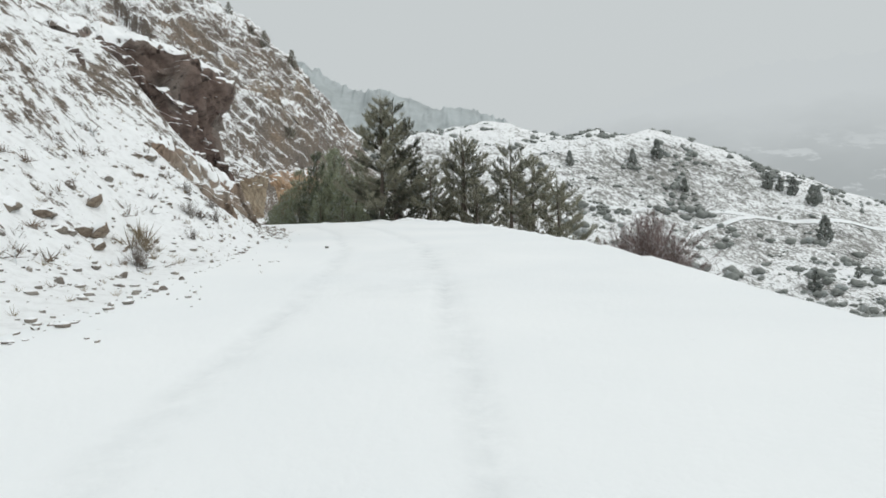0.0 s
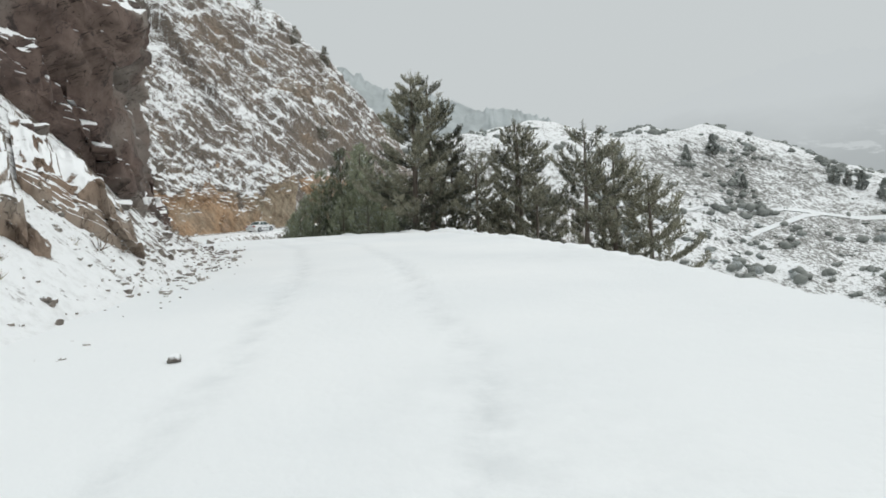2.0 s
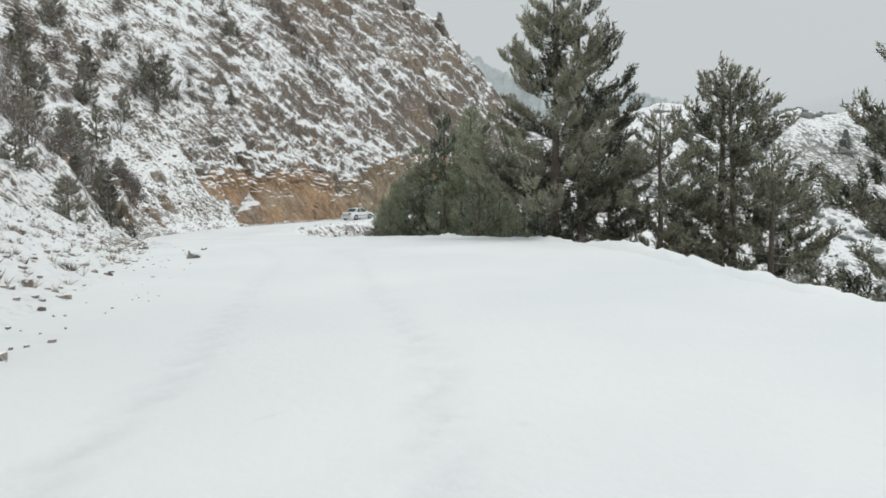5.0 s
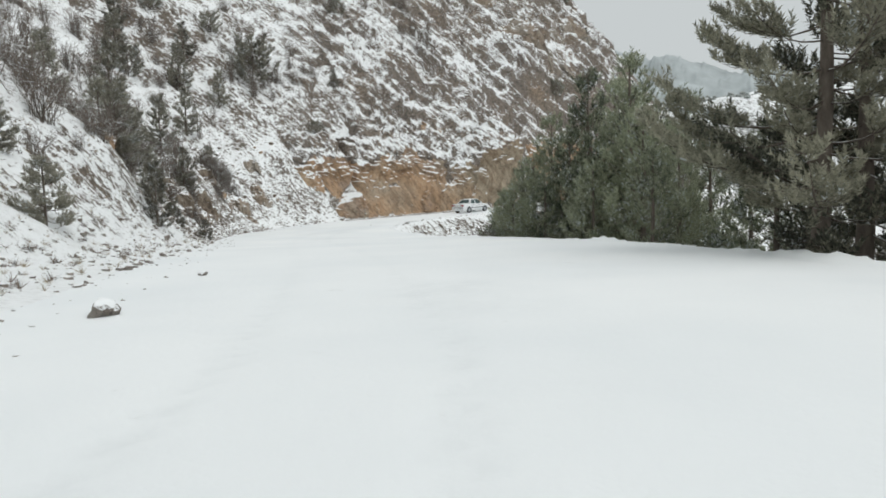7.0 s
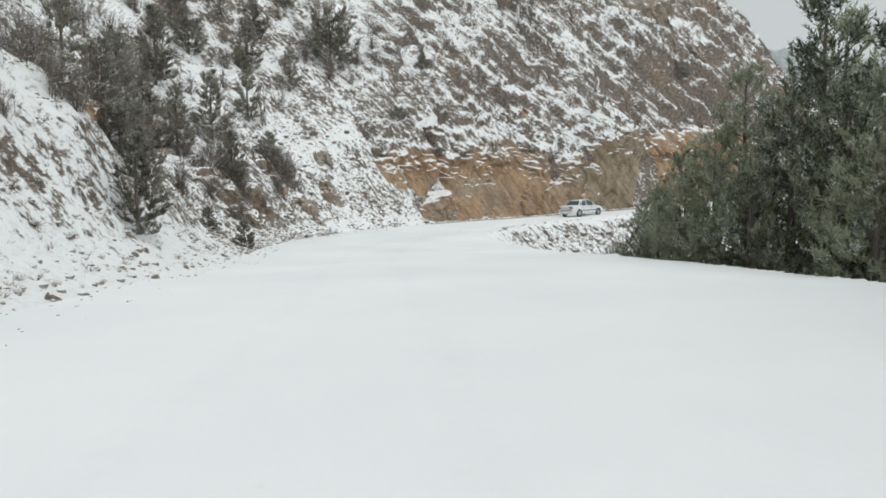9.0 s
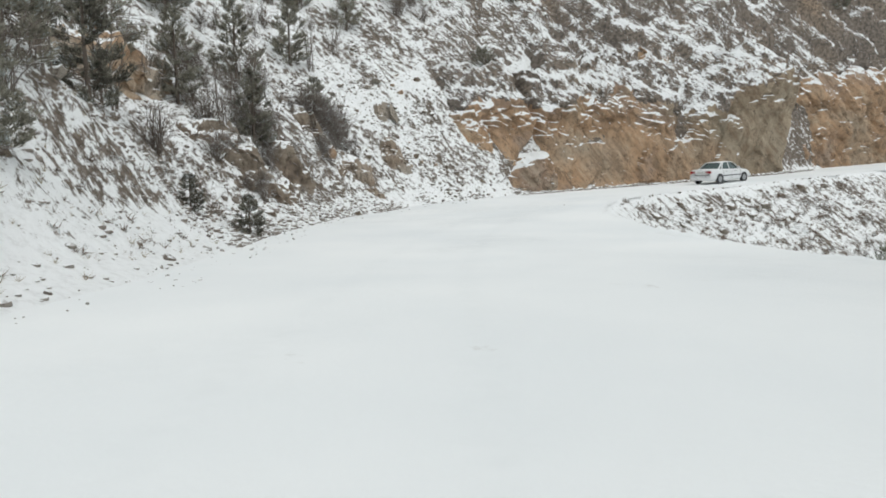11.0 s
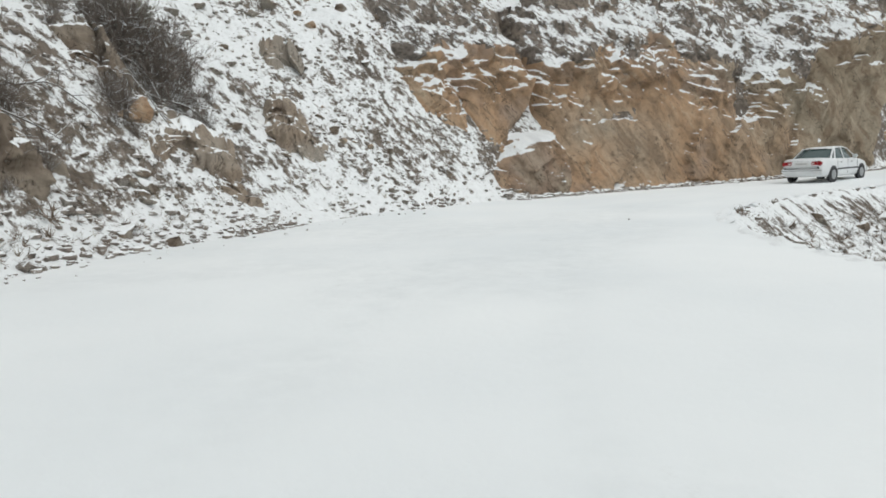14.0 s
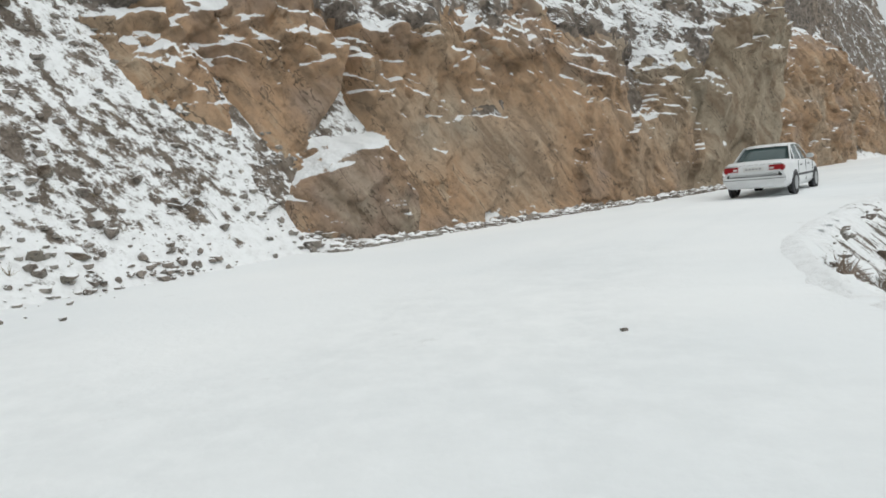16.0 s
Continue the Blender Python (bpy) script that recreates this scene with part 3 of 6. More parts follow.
def rock_face(name, line, low, high, lean, rough, seed, mat, label, nu=170, nv=64, back=3.0, climb=0.6, clefts=(), slant=0.35, terrace=0.0, shear=(0.0, 0.0)):
    """A layered rock face along a line: low and high edge, lean outwards at the top, then a cap that runs back into the hill."""
    run = np.r_[0, np.cumsum(np.hypot(*np.diff(line, axis=0).T))]
    u = np.linspace(0, run[-1], nu)
    q = np.array([np.interp(u, run, line[:, 0]), np.interp(u, run, line[:, 1])])
    t = np.gradient(q, axis=1)
    t /= np.hypot(*t)
    nx, ny = t[1], -t[0]
    lo, hi, ln = np.interp(u, run, low), np.interp(u, run, high), np.interp(u, run, lean)
    v = np.linspace(0, 1, nv)
    U, V = np.meshgrid(u, v, indexing="ij")
    face = np.clip(V / 0.8, 0, 1)
    cap = np.clip((V - 0.8) / 0.2, 0, 1)
    Z = lo[:, None] + (hi + 0.5 * fbm(u / 2.5, u * 0 + seed, 4, seed + 2))[:, None] * face - lo[:, None] * face + climb * cap
    push = ln[:, None] * face ** 2.2 - back * cap ** 1.3
    wu, wz = U + 0.35 * fbm(U / 1.2, Z / 1.2, 4, seed + 7), Z + 0.35 * fbm(U / 1.2, Z / 1.2, 4, seed + 8)
    broken = 0.62 * facets(wu, wz, 1.9, 3.0, slant, seed + 20) + 0.42 * facets(wu, wz, 0.8, 1.3, slant * 1.3, seed + 30) + 0.21 * facets(wu, wz, 0.34, 0.5, slant, seed + 40) + 0.07 * fbm(U * 3, Z * 3, 3, seed + 6)
    push = push + rough * (0.8 * fbm(U / 4.2, Z / 3.2, 3, seed, 0.4) + broken) * (0.35 + 0.65 * np.sin(np.pi * np.clip(V, 0.02, 0.98)) ** 0.5)
    cycle = (Z + 0.5 * U) / 0.62 + 0.8 * fbm(U / 3, Z / 3, 3, seed + 11)
    cycle = cycle - np.floor(cycle)
    shelf = np.where(cycle < 0.82, cycle / 0.82, (1 - cycle) / 0.18)
    push = push + terrace * shelf * ramp(V, 0.32, 0.6) * ramp(vnoise(U / 1.7, Z / 1.1, seed + 12), -0.35, 0.35)
    for at, wide, deep, tip, fan in clefts:
        off = (U - at - tip * (Z - lo[:, None])) / wide
        push = push - deep * np.exp(-off ** 2) * ramp(V, 0.22, 0.45) + fan * np.exp(-((U - at) / (2.2 * wide + 0.8)) ** 2) * (1 - ramp(V, 0.05, 0.42))
    Z = Z + rough * 0.35 * fbm(U / 1.4, V * 6, 4, seed + 3) * ramp(V, 0.05, 0.4)
    Z = Z + (0.06 + 0.22 * rough) * fbm(U / 0.7, V * 9, 4, seed + 13, 0.6) * (cap > 0)
    slide = np.interp(u, np.linspace(0, run[-1], len(shear)), shear)[:, None] * (face + 0.25 * cap)
    push[:, -1] -= 0.6
    Z[:, -1] -= 4.0
    X, Y = q[0][:, None] + nx[:, None] * push + t[0][:, None] * slide, q[1][:, None] + ny[:, None] * push + t[1][:, None] * slide
    ob = new(name, mesh_of(name, np.stack([X, Y, Z], -1).reshape(-1, 3), grid_faces(nu, nv), mat))
    return tagged(ob, label, "rock", kind="structure")


def cutting(name, s0, s1, nu, nv, seed, mat, label):
    """The cut face along the bend: a buttress, a narrow snow-filled cleft, a long wall, and a bulge that leans over its end."""
    st = np.linspace(s0, s1, nu)
    top = np.interp(st, (129.0, 129.8, 130.6, 132, 134, 134.9, 136, 138, 141, 143.5, 145.5, 147.5, 150.5, 152, 153.5, 157, 159, 161), (2.6, 5.0, 5.9, 6.2, 6.2, 5.9, 5.9, 6.1, 6.6, 7.0, 6.0, 5.2, 4.9, 6.0, 7.0, 7.5, 6.6, 5.6))
    top = top + 0.35 * fbm(st / 1.6, st * 0 + seed, 4, seed + 1)
    foot = np.interp(st, (129.0, 129.8, 130.4, 131.0, 132.2, 133.2, 134.2, 135, 136.4, 138, 154, 156.4, 158, 159.5, 161), (3.6, 2.6, 1.55, 1.05, 0.95, 1.0, 0.8, 0.6, 0.5, 0.45, 0.35, 0.4, 0.9, 2.2, 4.2))
    lean = np.interp(st, (129, 132, 136, 141, 146, 150, 153, 157, 161), (0.30, 0.27, 0.28, 0.30, 0.24, 0.14, -0.05, -0.12, 0.1))
    v = np.r_[np.linspace(0, 1, nv - 16), 1 + np.linspace(0.06, 1, 16)]
    U, V = np.meshgrid(st, v, indexing="ij")
    face, cap = np.minimum(V, 1), np.maximum(V - 1, 0)
    H = -0.5 + (top[:, None] + 0.5) * face
    Q = H + 3.4 * cap
    wu, wz = U + 0.4 * fbm(U / 1.3, Q / 1.3, 4, seed + 7), Q + 0.4 * fbm(U / 1.3, Q / 1.3, 4, seed + 8)
    upper = ramp(H / top[:, None], 0.45, 0.85)
    rough = 0.75 * fbm(U / 4.5, Q / 3.5, 3, seed, 0.45)
    rough = rough + 0.62 * facets(wu, wz, 1.8, 3.6, -0.55, seed + 20) + (0.17 + 0.19 * upper) * facets(wu, wz, 0.75, 1.7, -0.5, seed + 30) + (0.045 + 0.16 * upper) * facets(wu, wz, 0.30, 0.5, 0.4, seed + 40)
    out = 0.66 * rough + 0.35 * ramp(U, 144, 148) * fbm(U / 1.8, Q / 2.4, 2, seed + 90) - lean[:, None] * H
    # thin dipping ledges on the upper part
    for period, depth, sd in ((1.25, 0.40, 11), (0.55, 0.22, 14)):
        cyc = (Q + 0.62 * U) / period + 1.1 * fbm(U / 2.2, Q / 2.2, 4, seed + sd)
        cyc = cyc - np.floor(cyc)
        out = out + depth * np.where(cyc < 0.75, cyc / 0.75, (1 - cyc) / 0.25) * upper * ramp(vnoise(U / 1.3, Q / 0.8, seed + sd + 1), -0.3, 0.4) * (1 - 0.8 * ramp(U, 149, 152) * (1 - cap))
    # the cleft, the joint that splits the buttress, and the hollow left of the bulge
    mid = 135.1 + 0.17 * (H - 3.7)
    wide = 0.20 + 0.45 * ramp(H, 5.0, 6.4) + 0.62 * (1 - ramp(H, 2.5, 3.9))
    out = out - 1.5 * np.exp(-((U - mid) / wide) ** 2) * ramp(H, 2.2, 3.0)
    out = out - 0.28 * np.exp(-((U - 132.3 + 0.1 * (H - 3)) / 0.16) ** 2) * ramp(H, 2.2, 2.8)
    out = out - 0.85 * np.exp(-((U - 147.6 - 0.5 * (H - 4.0)) / 1.1) ** 2) * ramp(H, 2.6, 3.8)
    out = out - 0.55 * np.exp(-((U - 151.0 - 0.45 * (H - 3.2)) / 0.5) ** 2) * ramp(H, 0.8, 2.6)
    # broken blocks and a snow cone below the cleft
    shelf = np.interp(st, (132.2, 133.0, 133.8, 134.6, 135.3, 135.8, 136.3), (0.2, 1.3, 2.0, 2.4, 2.3, 1.2, 0.2))[:, None] + 0.25 * fbm(U / 0.8, U * 0, 3, seed + 16)
    out = out + (0.75 * (1 - ramp(H, shelf - 0.45, shelf + 0.45)) + 0.35 * facets(wu, wz, 0.7, 0.8, 0.3, seed + 50) * (H < shelf)) * ramp(shelf, 0.3, 1.6)
    out = out + 0.55 * np.exp(-((U - 135.05) / 0.5) ** 2) * (1 - ramp(H, shelf, 4.1)) * ramp(H, shelf - 0.4, shelf + 0.2)
    out = out * (0.25 + 0.75 * ramp(H, -0.5, 0.5)) - 3.2 * cap ** 1.2
    Z = H + 3.3 * cap + 0.22 * fbm(U / 0.7, Q / 0.7, 3, seed + 60) * (cap > 0)
    Z[:, -1] -= 3.0
    X, Y = foot_point(U, foot[:, None] - out)
    Z = Z + road_level(X[:, 0], Y[:, 0])[:, None]
    me = mesh_of(name, np.stack([X, Y, Z], -1).reshape(-1, 3), grid_faces(nu, nv), mat)
    me.materials.append(M_SLOPE)
    me.attributes.new("ledges", "FLOAT", "POINT").data.foreach_set("value", np.maximum(upper, np.exp(-((U - 135) / 1.6) ** 2)).ravel().astype(np.float32))
    olive = ramp(U + 0.5 * H + 1.5 * fbm(U / 2, H / 2, 3, seed + 80), 147.5, 151.5)
    me.attributes.new("olive", "FLOAT", "POINT").data.foreach_set("value", olive.ravel().astype(np.float32))
    weathered = (Q > top[:, None] + 0.15 + 0.7 * fbm(U / 1.5, Q / 1.0, 4, seed + 70))[:-1, :-1].ravel()
    me.polygons.foreach_set("material_index", weathered.astype(np.int32))
    return tagged(new(name, me), label, "rock", kind="structure")


cutting("ochre_cliff", 129.0, 161.0, 430, 130, 51, M_FACE, "ochre and rust rock cutting with snow on its ledges")


def rugged_slope(name, s0, s1, d0, d1, nu, nv, seed, mat, label):
    """The bedded hillside above the cutting: saw-toothed layers that dip along the road, broken by gullies."""
    st = np.linspace(s0, s1, nu)
    dd = d0 + (d1 - d0) * np.linspace(0, 1, nv) ** 1.35
    U, D = np.meshgrid(st, dd, indexing="ij")
    X, Y = foot_point(U, D)
    Z = surf(X, Y)
    R = 0.83 * X + 0.556 * Y
    lift = 0 * Z
    warp = 1.6 * fbm(X / 9, Y / 9 + Z / 9, 3, seed) + 0.35 * fbm(X / 2.0, Y / 2.0 + Z / 2, 3, seed + 1)
    for period, depth, sd in ((2.7, 0.65, 3), (1.2, 0.36, 6)):
        c = (0.77 * Z + 0.64 * R + warp) / period
        k, c = np.floor(c), c - np.floor(c)
        tooth = np.where(c < 0.72, c / 0.72, (1 - c) / 0.28)
        lift = lift + depth * tooth * (0.25 + 0.75 * ramp(vnoise(X / 3.4 + 7.7 * k, Y / 3.4 - Z / 3.0, seed + sd), -0.5, 0.4))
    lift = lift + 0.30 * facets(R, Z, 1.1, 1.3, 0.6, seed + 20) + 0.22 * facets(R, Z, 0.5, 0.6, 0.6, seed + 30)
    lift = lift - 0.9 * np.exp(-((U - 134.9 - 0.35 * (D - 4) + 0.8 * vnoise(D / 3, D * 0, seed)) / 0.9) ** 2) * (D < 12)
    keep = rugged_mask(U + S_SHIFT, D)
    lift = lift * keep - 0.25 * (1 - keep)
    X2, Y2 = foot_point(U, D - 0.55 * lift)
    return tagged(new(name, mesh_of(name, np.stack([X2, Y2, Z + 0.80 * lift], -1).reshape(-1, 3), grid_faces(nu, nv), mat)), label, "hillside", kind="structure")


rugged_slope("hillside_rock", 126.5, 203.0, 2.0, 62.0, 440, 210, 311, M_SLOPE, "steep bedded grey-brown rock hillside streaked with snow")

s2 = np.array([160.5, 163, 166, 170, 175, 181, 188.0])
cx, cy = foot_point(s2, np.array([3.5, 1.6, 0.8, 0.6, 0.6, 0.6, 0.8]))
lv = road_level(cx, cy)
rock_face("ochre_cliff_far", np.stack([cx, cy], 1), lv - 0.6, lv + np.array([3.5, 5.0, 6.0, 6.5, 6.5, 6.5, 6.0]), np.array([-1.0, -0.8, -0.4, -0.2, -0.4, -0.6, -0.8]), 0.8, 57, M_FACE,
          "ochre rock cutting further round the bend", 220, 90, 1.9, 2.4)

# ---- the dark red outcrop over the road ----
ol = np.array([(-17.5, 19.5), (-13.5, 20.8), (-11, 22), (-9.5, 23.5), (-9.2, 25.5), (-9.4, 27.3), (-10.1, 28.8), (-12.0, 30.1), (-15.5, 31.3)])
rock_face("dark_outcrop", ol, np.array([8.2, 6.6, 4.6, 3.2, 2.2, 1.2, 1.0, 1.8, 3.4]), np.array([8.8, 7.8, 7.1, 6.9, 7.1, 7.4, 7.4, 7.6, 8.2]),
          np.array([0, 0.2, 0.3, 0.4, 0.5, 0.5, 0.3, 0.1, 0]), 0.75, 77, M_DARK, "dark red-brown rock outcrop jutting from the snowy slope", 230, 100, 3.0, 1.2)


def build_boulder(seed, mat):
    """An angular block: a ball cut by planes, then roughened."""
    r = np.random.default_rng(seed)
    ball = bmesh.new()
    bmesh.ops.create_icosphere(ball, subdivisions=3, radius=1)
    v, f = np.array([q.co[:] for q in ball.verts]), np.array([[q.index for q in g.verts] for g in ball.faces])
    ball.free()
    for _ in range(20):
        n = r.normal(size=3)
        n /= np.linalg.norm(n)
        c = r.uniform(0.45, 0.8)
        v = v - np.maximum(v @ n - c, 0)[:, None] * n
    k = 1 + 0.13 * fbm(v[:, 0] * 3 + seed, v[:, 1] * 3 + v[:, 2] * 2.3, 4, seed) - 0.12 * np.abs(vnoise(v[:, 2] * 6 + v[:, 0] * 2, v[:, 1] * 2, seed + 1))
    return mesh_of("boulder", v * k[:, None], f, mat)


BOULDERS = [[build_boulder(700 + k, M_OCHRE) for k in range(4)], [build_boulder(720 + k, M_BROWN) for k in range(4)], [build_boulder(740 + k, M_DARK) for k in range(3)]]
BOULDER_LABELS = ("angular ochre boulder half buried in the snowy slope", "angular brown boulder half buried in the snowy slope", "dark angular rock below the red outcrop")
rr = np.random.default_rng(99)


def rock_pile(s_, d_, wide, size, kind, n):
    """Boulders bedded into the slope round a spot, flattened along it."""
    for _ in range(n):
        x, y = foot_point(s_ + rr.normal(0, 0.35) * wide, d_ + rr.normal(0, 0.22) * wide)
        k = size * rr.uniform(0.5, 1.15)
        ob = tagged(new("boulder", BOULDERS[kind][int(rr.integers(0, len(BOULDERS[kind])))]), BOULDER_LABELS[kind], "boulder", "slope boulders")
        ob.matrix_basis = Matrix.Translation((float(x), float(y), ground_at(x, y) - 0.12 * k)) @ pose(0, 0, 0, rr.uniform(-25, 25), rr.uniform(-25, 25), rr.uniform(0, 360)) @ Matrix.Diagonal((k * 1.3, k, k * rr.uniform(0.5, 0.8), 1))


for s_, d_, w_, k_, m_, n_ in [
        (41.5, 2.6, 1.6, 0.3, 1, 4), (38.5, 3.4, 1.4, 0.3, 1, 3), (48, 2.6, 3.0, 0.25, 1, 5), (52.9, 2.2, 0.6, 0.4, 2, 2), (56, 1.6, 1.6, 0.25, 2, 3), (60.8, 0.4, 1.6, 0.16, 2, 4),
        (103, 5.0, 2.0, 0.5, 1, 4), (112.6, 2.0, 3.0, 0.4, 1, 5), (117.6, 1.6, 2.4, 0.35, 1, 5), (119.3, 2.8, 0.4, 0.55, 0, 2), (118.7, 1.5, 0.9, 0.28, 1, 2), (123.2, 4.0, 0.3, 0.32, 1, 1), (127, 1.0, 3.0, 0.22, 1, 4),
        (128.4, 1.2, 2.0, 0.25, 1, 3), (131, 6.0, 3.0, 0.4, 1, 3), (134.4, 0.9, 2.5, 0.3, 0, 7), (137, 0.5, 1.2, 0.28, 0, 4), (143, 0.3, 8, 0.22, 0, 6),
        (122, 3.5, 3, 0.3, 1, 6), (124.5, 5.5, 3, 0.35, 1, 6), (127.5, 3.2, 3, 0.28, 1, 6), (126, 7, 3, 0.4, 1, 5), (129, 5.5, 2.5, 0.3, 0, 4), (123, 1.2, 2.5, 0.2, 1, 5), (126.5, 2.0, 2, 0.22, 0, 4)]:
    rock_pile(s_, d_, w_, k_, m_, n_)


for x, y, k in [(-30.2, 92.6, 0.4), (-29.6, 94.4, 0.5), (-29.2, 96.2, 0.35), (-28.3, 97.0, 0.5), (-27.9, 99.0, 0.4), (-31.2, 91.0, 0.3), (-31.6, 88.4, 0.35), (-30.6, 89.6, 0.3), (-28.6, 95.0, 0.4), (-27.2, 101.2, 0.45), (-26.4, 103.4, 0.4), (-29.2, 91.6, 0.4),
                (-31.2, 85.6, 0.28), (-30.4, 87.0, 0.35), (-27.0, 97.8, 0.4)]:
    ob = tagged(new("boulder", BOULDERS[1][int(rr.integers(0, 4))]), "brown rock on the snowy outer verge of the road", "boulder", "verge rocks")
    ob.matrix_basis = Matrix.Translation((x, y, ground_at(x, y) - 0.05)) @ pose(0, 0, 0, rr.uniform(-20, 20), rr.uniform(-20, 20), rr.uniform(0, 360)) @ Matrix.Diagonal((k * 1.3, k, k * 0.8, 1))


def ledge(name, ss, dd, tall, rough, seed, mat, label, back=0.9, climb=0.5, lean=0.05):
    """A low broken rock step that runs along the slope."""
    fine = np.linspace(ss[0], ss[-1], 24)
    x, y = foot_point(fine, np.interp(fine, ss, dd) + 0.25 * vnoise(fine * 0.8, fine * 0, seed))
    z = surf(x, y)
    hi = z + np.interp(fine, ss, tall) * (0.8 + 0.35 * vnoise(fine * 0.9, fine * 0 + 3, seed))
    hi = hi - 0.75 * (1 - np.minimum(1, np.minimum(np.arange(24), np.arange(24)[::-1]) / 4.0))
    return rock_face(name, np.stack([x, y], 1), z - 0.8, hi, np.full(24, lean), rough, seed, mat, label, 150, 60, back, climb)


# broken steps below the dark outcrop
for name, line, up, lean, rough, seed, mat, label in [
        ("rock_ledge_1", [(-8.6, 16.8), (-7.9, 17.35), (-7.2, 17.85), (-6.6, 18.35), (-6.0, 18.85), (-5.7, 19.3)], (-.1, .35, .6, .7, .6, -.1), -0.25, 0.5, 813, M_RUST, "rust-brown broken rock step low on the snowy slope"),
        ("rock_ledge_15", [(-7.4, 20.6), (-6.9, 21.0), (-6.45, 21.5), (-6.35, 22.0), (-6.55, 22.6), (-7.0, 23.1)], (-.2, .25, .55, .6, .35, -.2), -0.25, 0.5, 815, M_RUST, "rust-brown rock block low on the snowy slope"),
        ("rock_ledge_18", [(-11.6, 18.6), (-10.4, 20.2), (-9.4, 21.6), (-8.8, 23.2), (-8.4, 24.8), (-8.3, 26.2)], (-.2, .5, .9, 1.0, .9, .5), -0.9, 0.9, 823, M_DARK, "jagged dark rock slabs dusted with snow under the outcrop"),
        ("rock_ledge_16", [(-8.7, 26.4), (-9.0, 28.0), (-9.4, 29.3), (-9.7, 30.4), (-9.9, 31.1), (-10.7, 31.7)], (-.4, .8, 1.6, 2.7, 2.4, .2), -0.4, 0.6, 817, M_DARK, "dark jagged rock spire at the foot of the outcrop")]:
    fine = np.linspace(0, 1, 24)
    line = np.array(line)
    x, y, h = (np.interp(fine, np.linspace(0, 1, 6), q) for q in (line[:, 0], line[:, 1], up))
    z = surf(x, y)
    rock_face(name, np.stack([x, y], 1), z - 0.5, z + h + 0.15 * vnoise(fine * 9, fine * 0, seed), np.full(24, lean), rough, seed, mat, label, 140, 70, 1.2, 0.9)
ledge("rock_ledge_2", (109, 110.5, 111.5, 112.5, 113.5, 115, 116.5, 118), (3.2, 2.6, 2.2, 1.6, 1.2, 1.3, 1.8, 2.4), (.8, 2.1, 2.8, 3.1, 3.2, 2.9, 1.8, .4), 0.6, 821, M_BROWN, "brown earth and rock cut under overhanging shrubs", 0.9, 0.5, -1.3)
ledge("rock_ledge_19", (112.9, 113.8, 114.8, 115.8, 116.4), (1.3, 0.9, 0.8, 1.0, 1.3), (-.1, .75, .95, .7, -.1), 0.55, 827, M_BROWN, "brown rock at the foot of the earth cut", 0.8, 0.5, -0.5)
ledge("rock_ledge_20", (117.2, 118.2, 119.2, 120.2, 121.4), (4.3, 3.7, 3.2, 2.9, 2.7), (-.1, .8, 1.0, .9, -.1), 0.6, 829, M_BROWN, "bare brown earth under a leafless shrub", 0.9, 0.5, -0.8)
ledge("rock_ledge_21", (114.2, 114.7, 115.2), (1.5, 1.3, 1.4), (.3, 1.5, .3), 0.5, 833, M_TAN, "pale tan rock rib in the earth cut", 0.6, 0.5, -0.9)
ledge("rock_ledge_3", (118.8, 119.6, 120.5, 121.4, 122.2), (2.6, 2.2, 1.8, 1.5, 1.5), (-.1, .6, .7, .6, -.1), 0.6, 831, M_TAN, "low brown rock step under a shrub", 0.8, 0.4, -0.3)
ledge("rock_ledge_11", (123.7, 124.4, 125.2, 126.0), (2.9, 2.4, 1.9, 1.6), (.2, 1.1, 1.1, .2), 0.55, 911, M_TAN, "tan-brown rock step in the snowy bank", 0.7, 0.4, -0.4)
ledge("rock_ledge_12", (125.3, 126.0, 126.6), (4.3, 3.8, 3.2), (.1, .9, .1), 0.55, 921, M_TAN, "tan-brown rock step in the snowy bank", 0.7, 0.4, -0.4)
ledge("rock_ledge_4", (105, 107, 108.5, 110, 111.5, 113.5), (6.5, 6.6, 6.4, 6.2, 6.2, 6.4), (.2, 1.4, 1.5, 2.4, 2.6, .3), 0.6, 841, M_OCHRE, "tan rock face among shrubs on the bank", 1.2, 0.8)
ledge("rock_ledge_5", (167, 170, 173, 176, 179.5), (11.5, 10.2, 8.4, 6.6, 5.0), (.8, 3.4, 3.9, 3.2, .8), 0.9, 851, M_TAN, "tan rock scarp high on the snowy ridge", 1.6, 1.4, -0.6)
ledge("rock_ledge_9", (163, 167, 171), (15.4, 14.6, 13.0), (.8, 3.0, .8), 0.8, 853, M_TAN, "tan rock scarp high on the snowy ridge", 1.4, 1.2, -0.6)
ledge("rock_ledge_10", (176, 180, 184.5, 188.5), (10.5, 8.6, 7.2, 5.8), (.8, 3.0, 3.2, .8), 0.8, 855, M_TAN, "tan rock scarp high on the snowy ridge", 1.4, 1.2, -0.6)
ledge("rock_ledge_6", (144.5, 146, 147.5, 149.5), (5.0, 4.8, 4.7, 5.0), (.6, 2.2, 2.4, .6), 0.7, 861, M_FACE, "rusty rock patch in the bedded hillside", 1.0, 1.2, -0.9)
ledge("rock_ledge_13", (97, 99, 101.5), (4.0, 4.5, 5.4), (.2, 1.2, .2), 0.5, 891, M_OCHRE, "tan rock step among shrubs on the bank")
ledge("rock_ledge_14", (111.2, 112.2, 113.4), (5.4, 5.8, 6.4), (.2, 1.4, .2), 0.5, 893, M_OCHRE, "rusty rock step among shrubs on the bank")

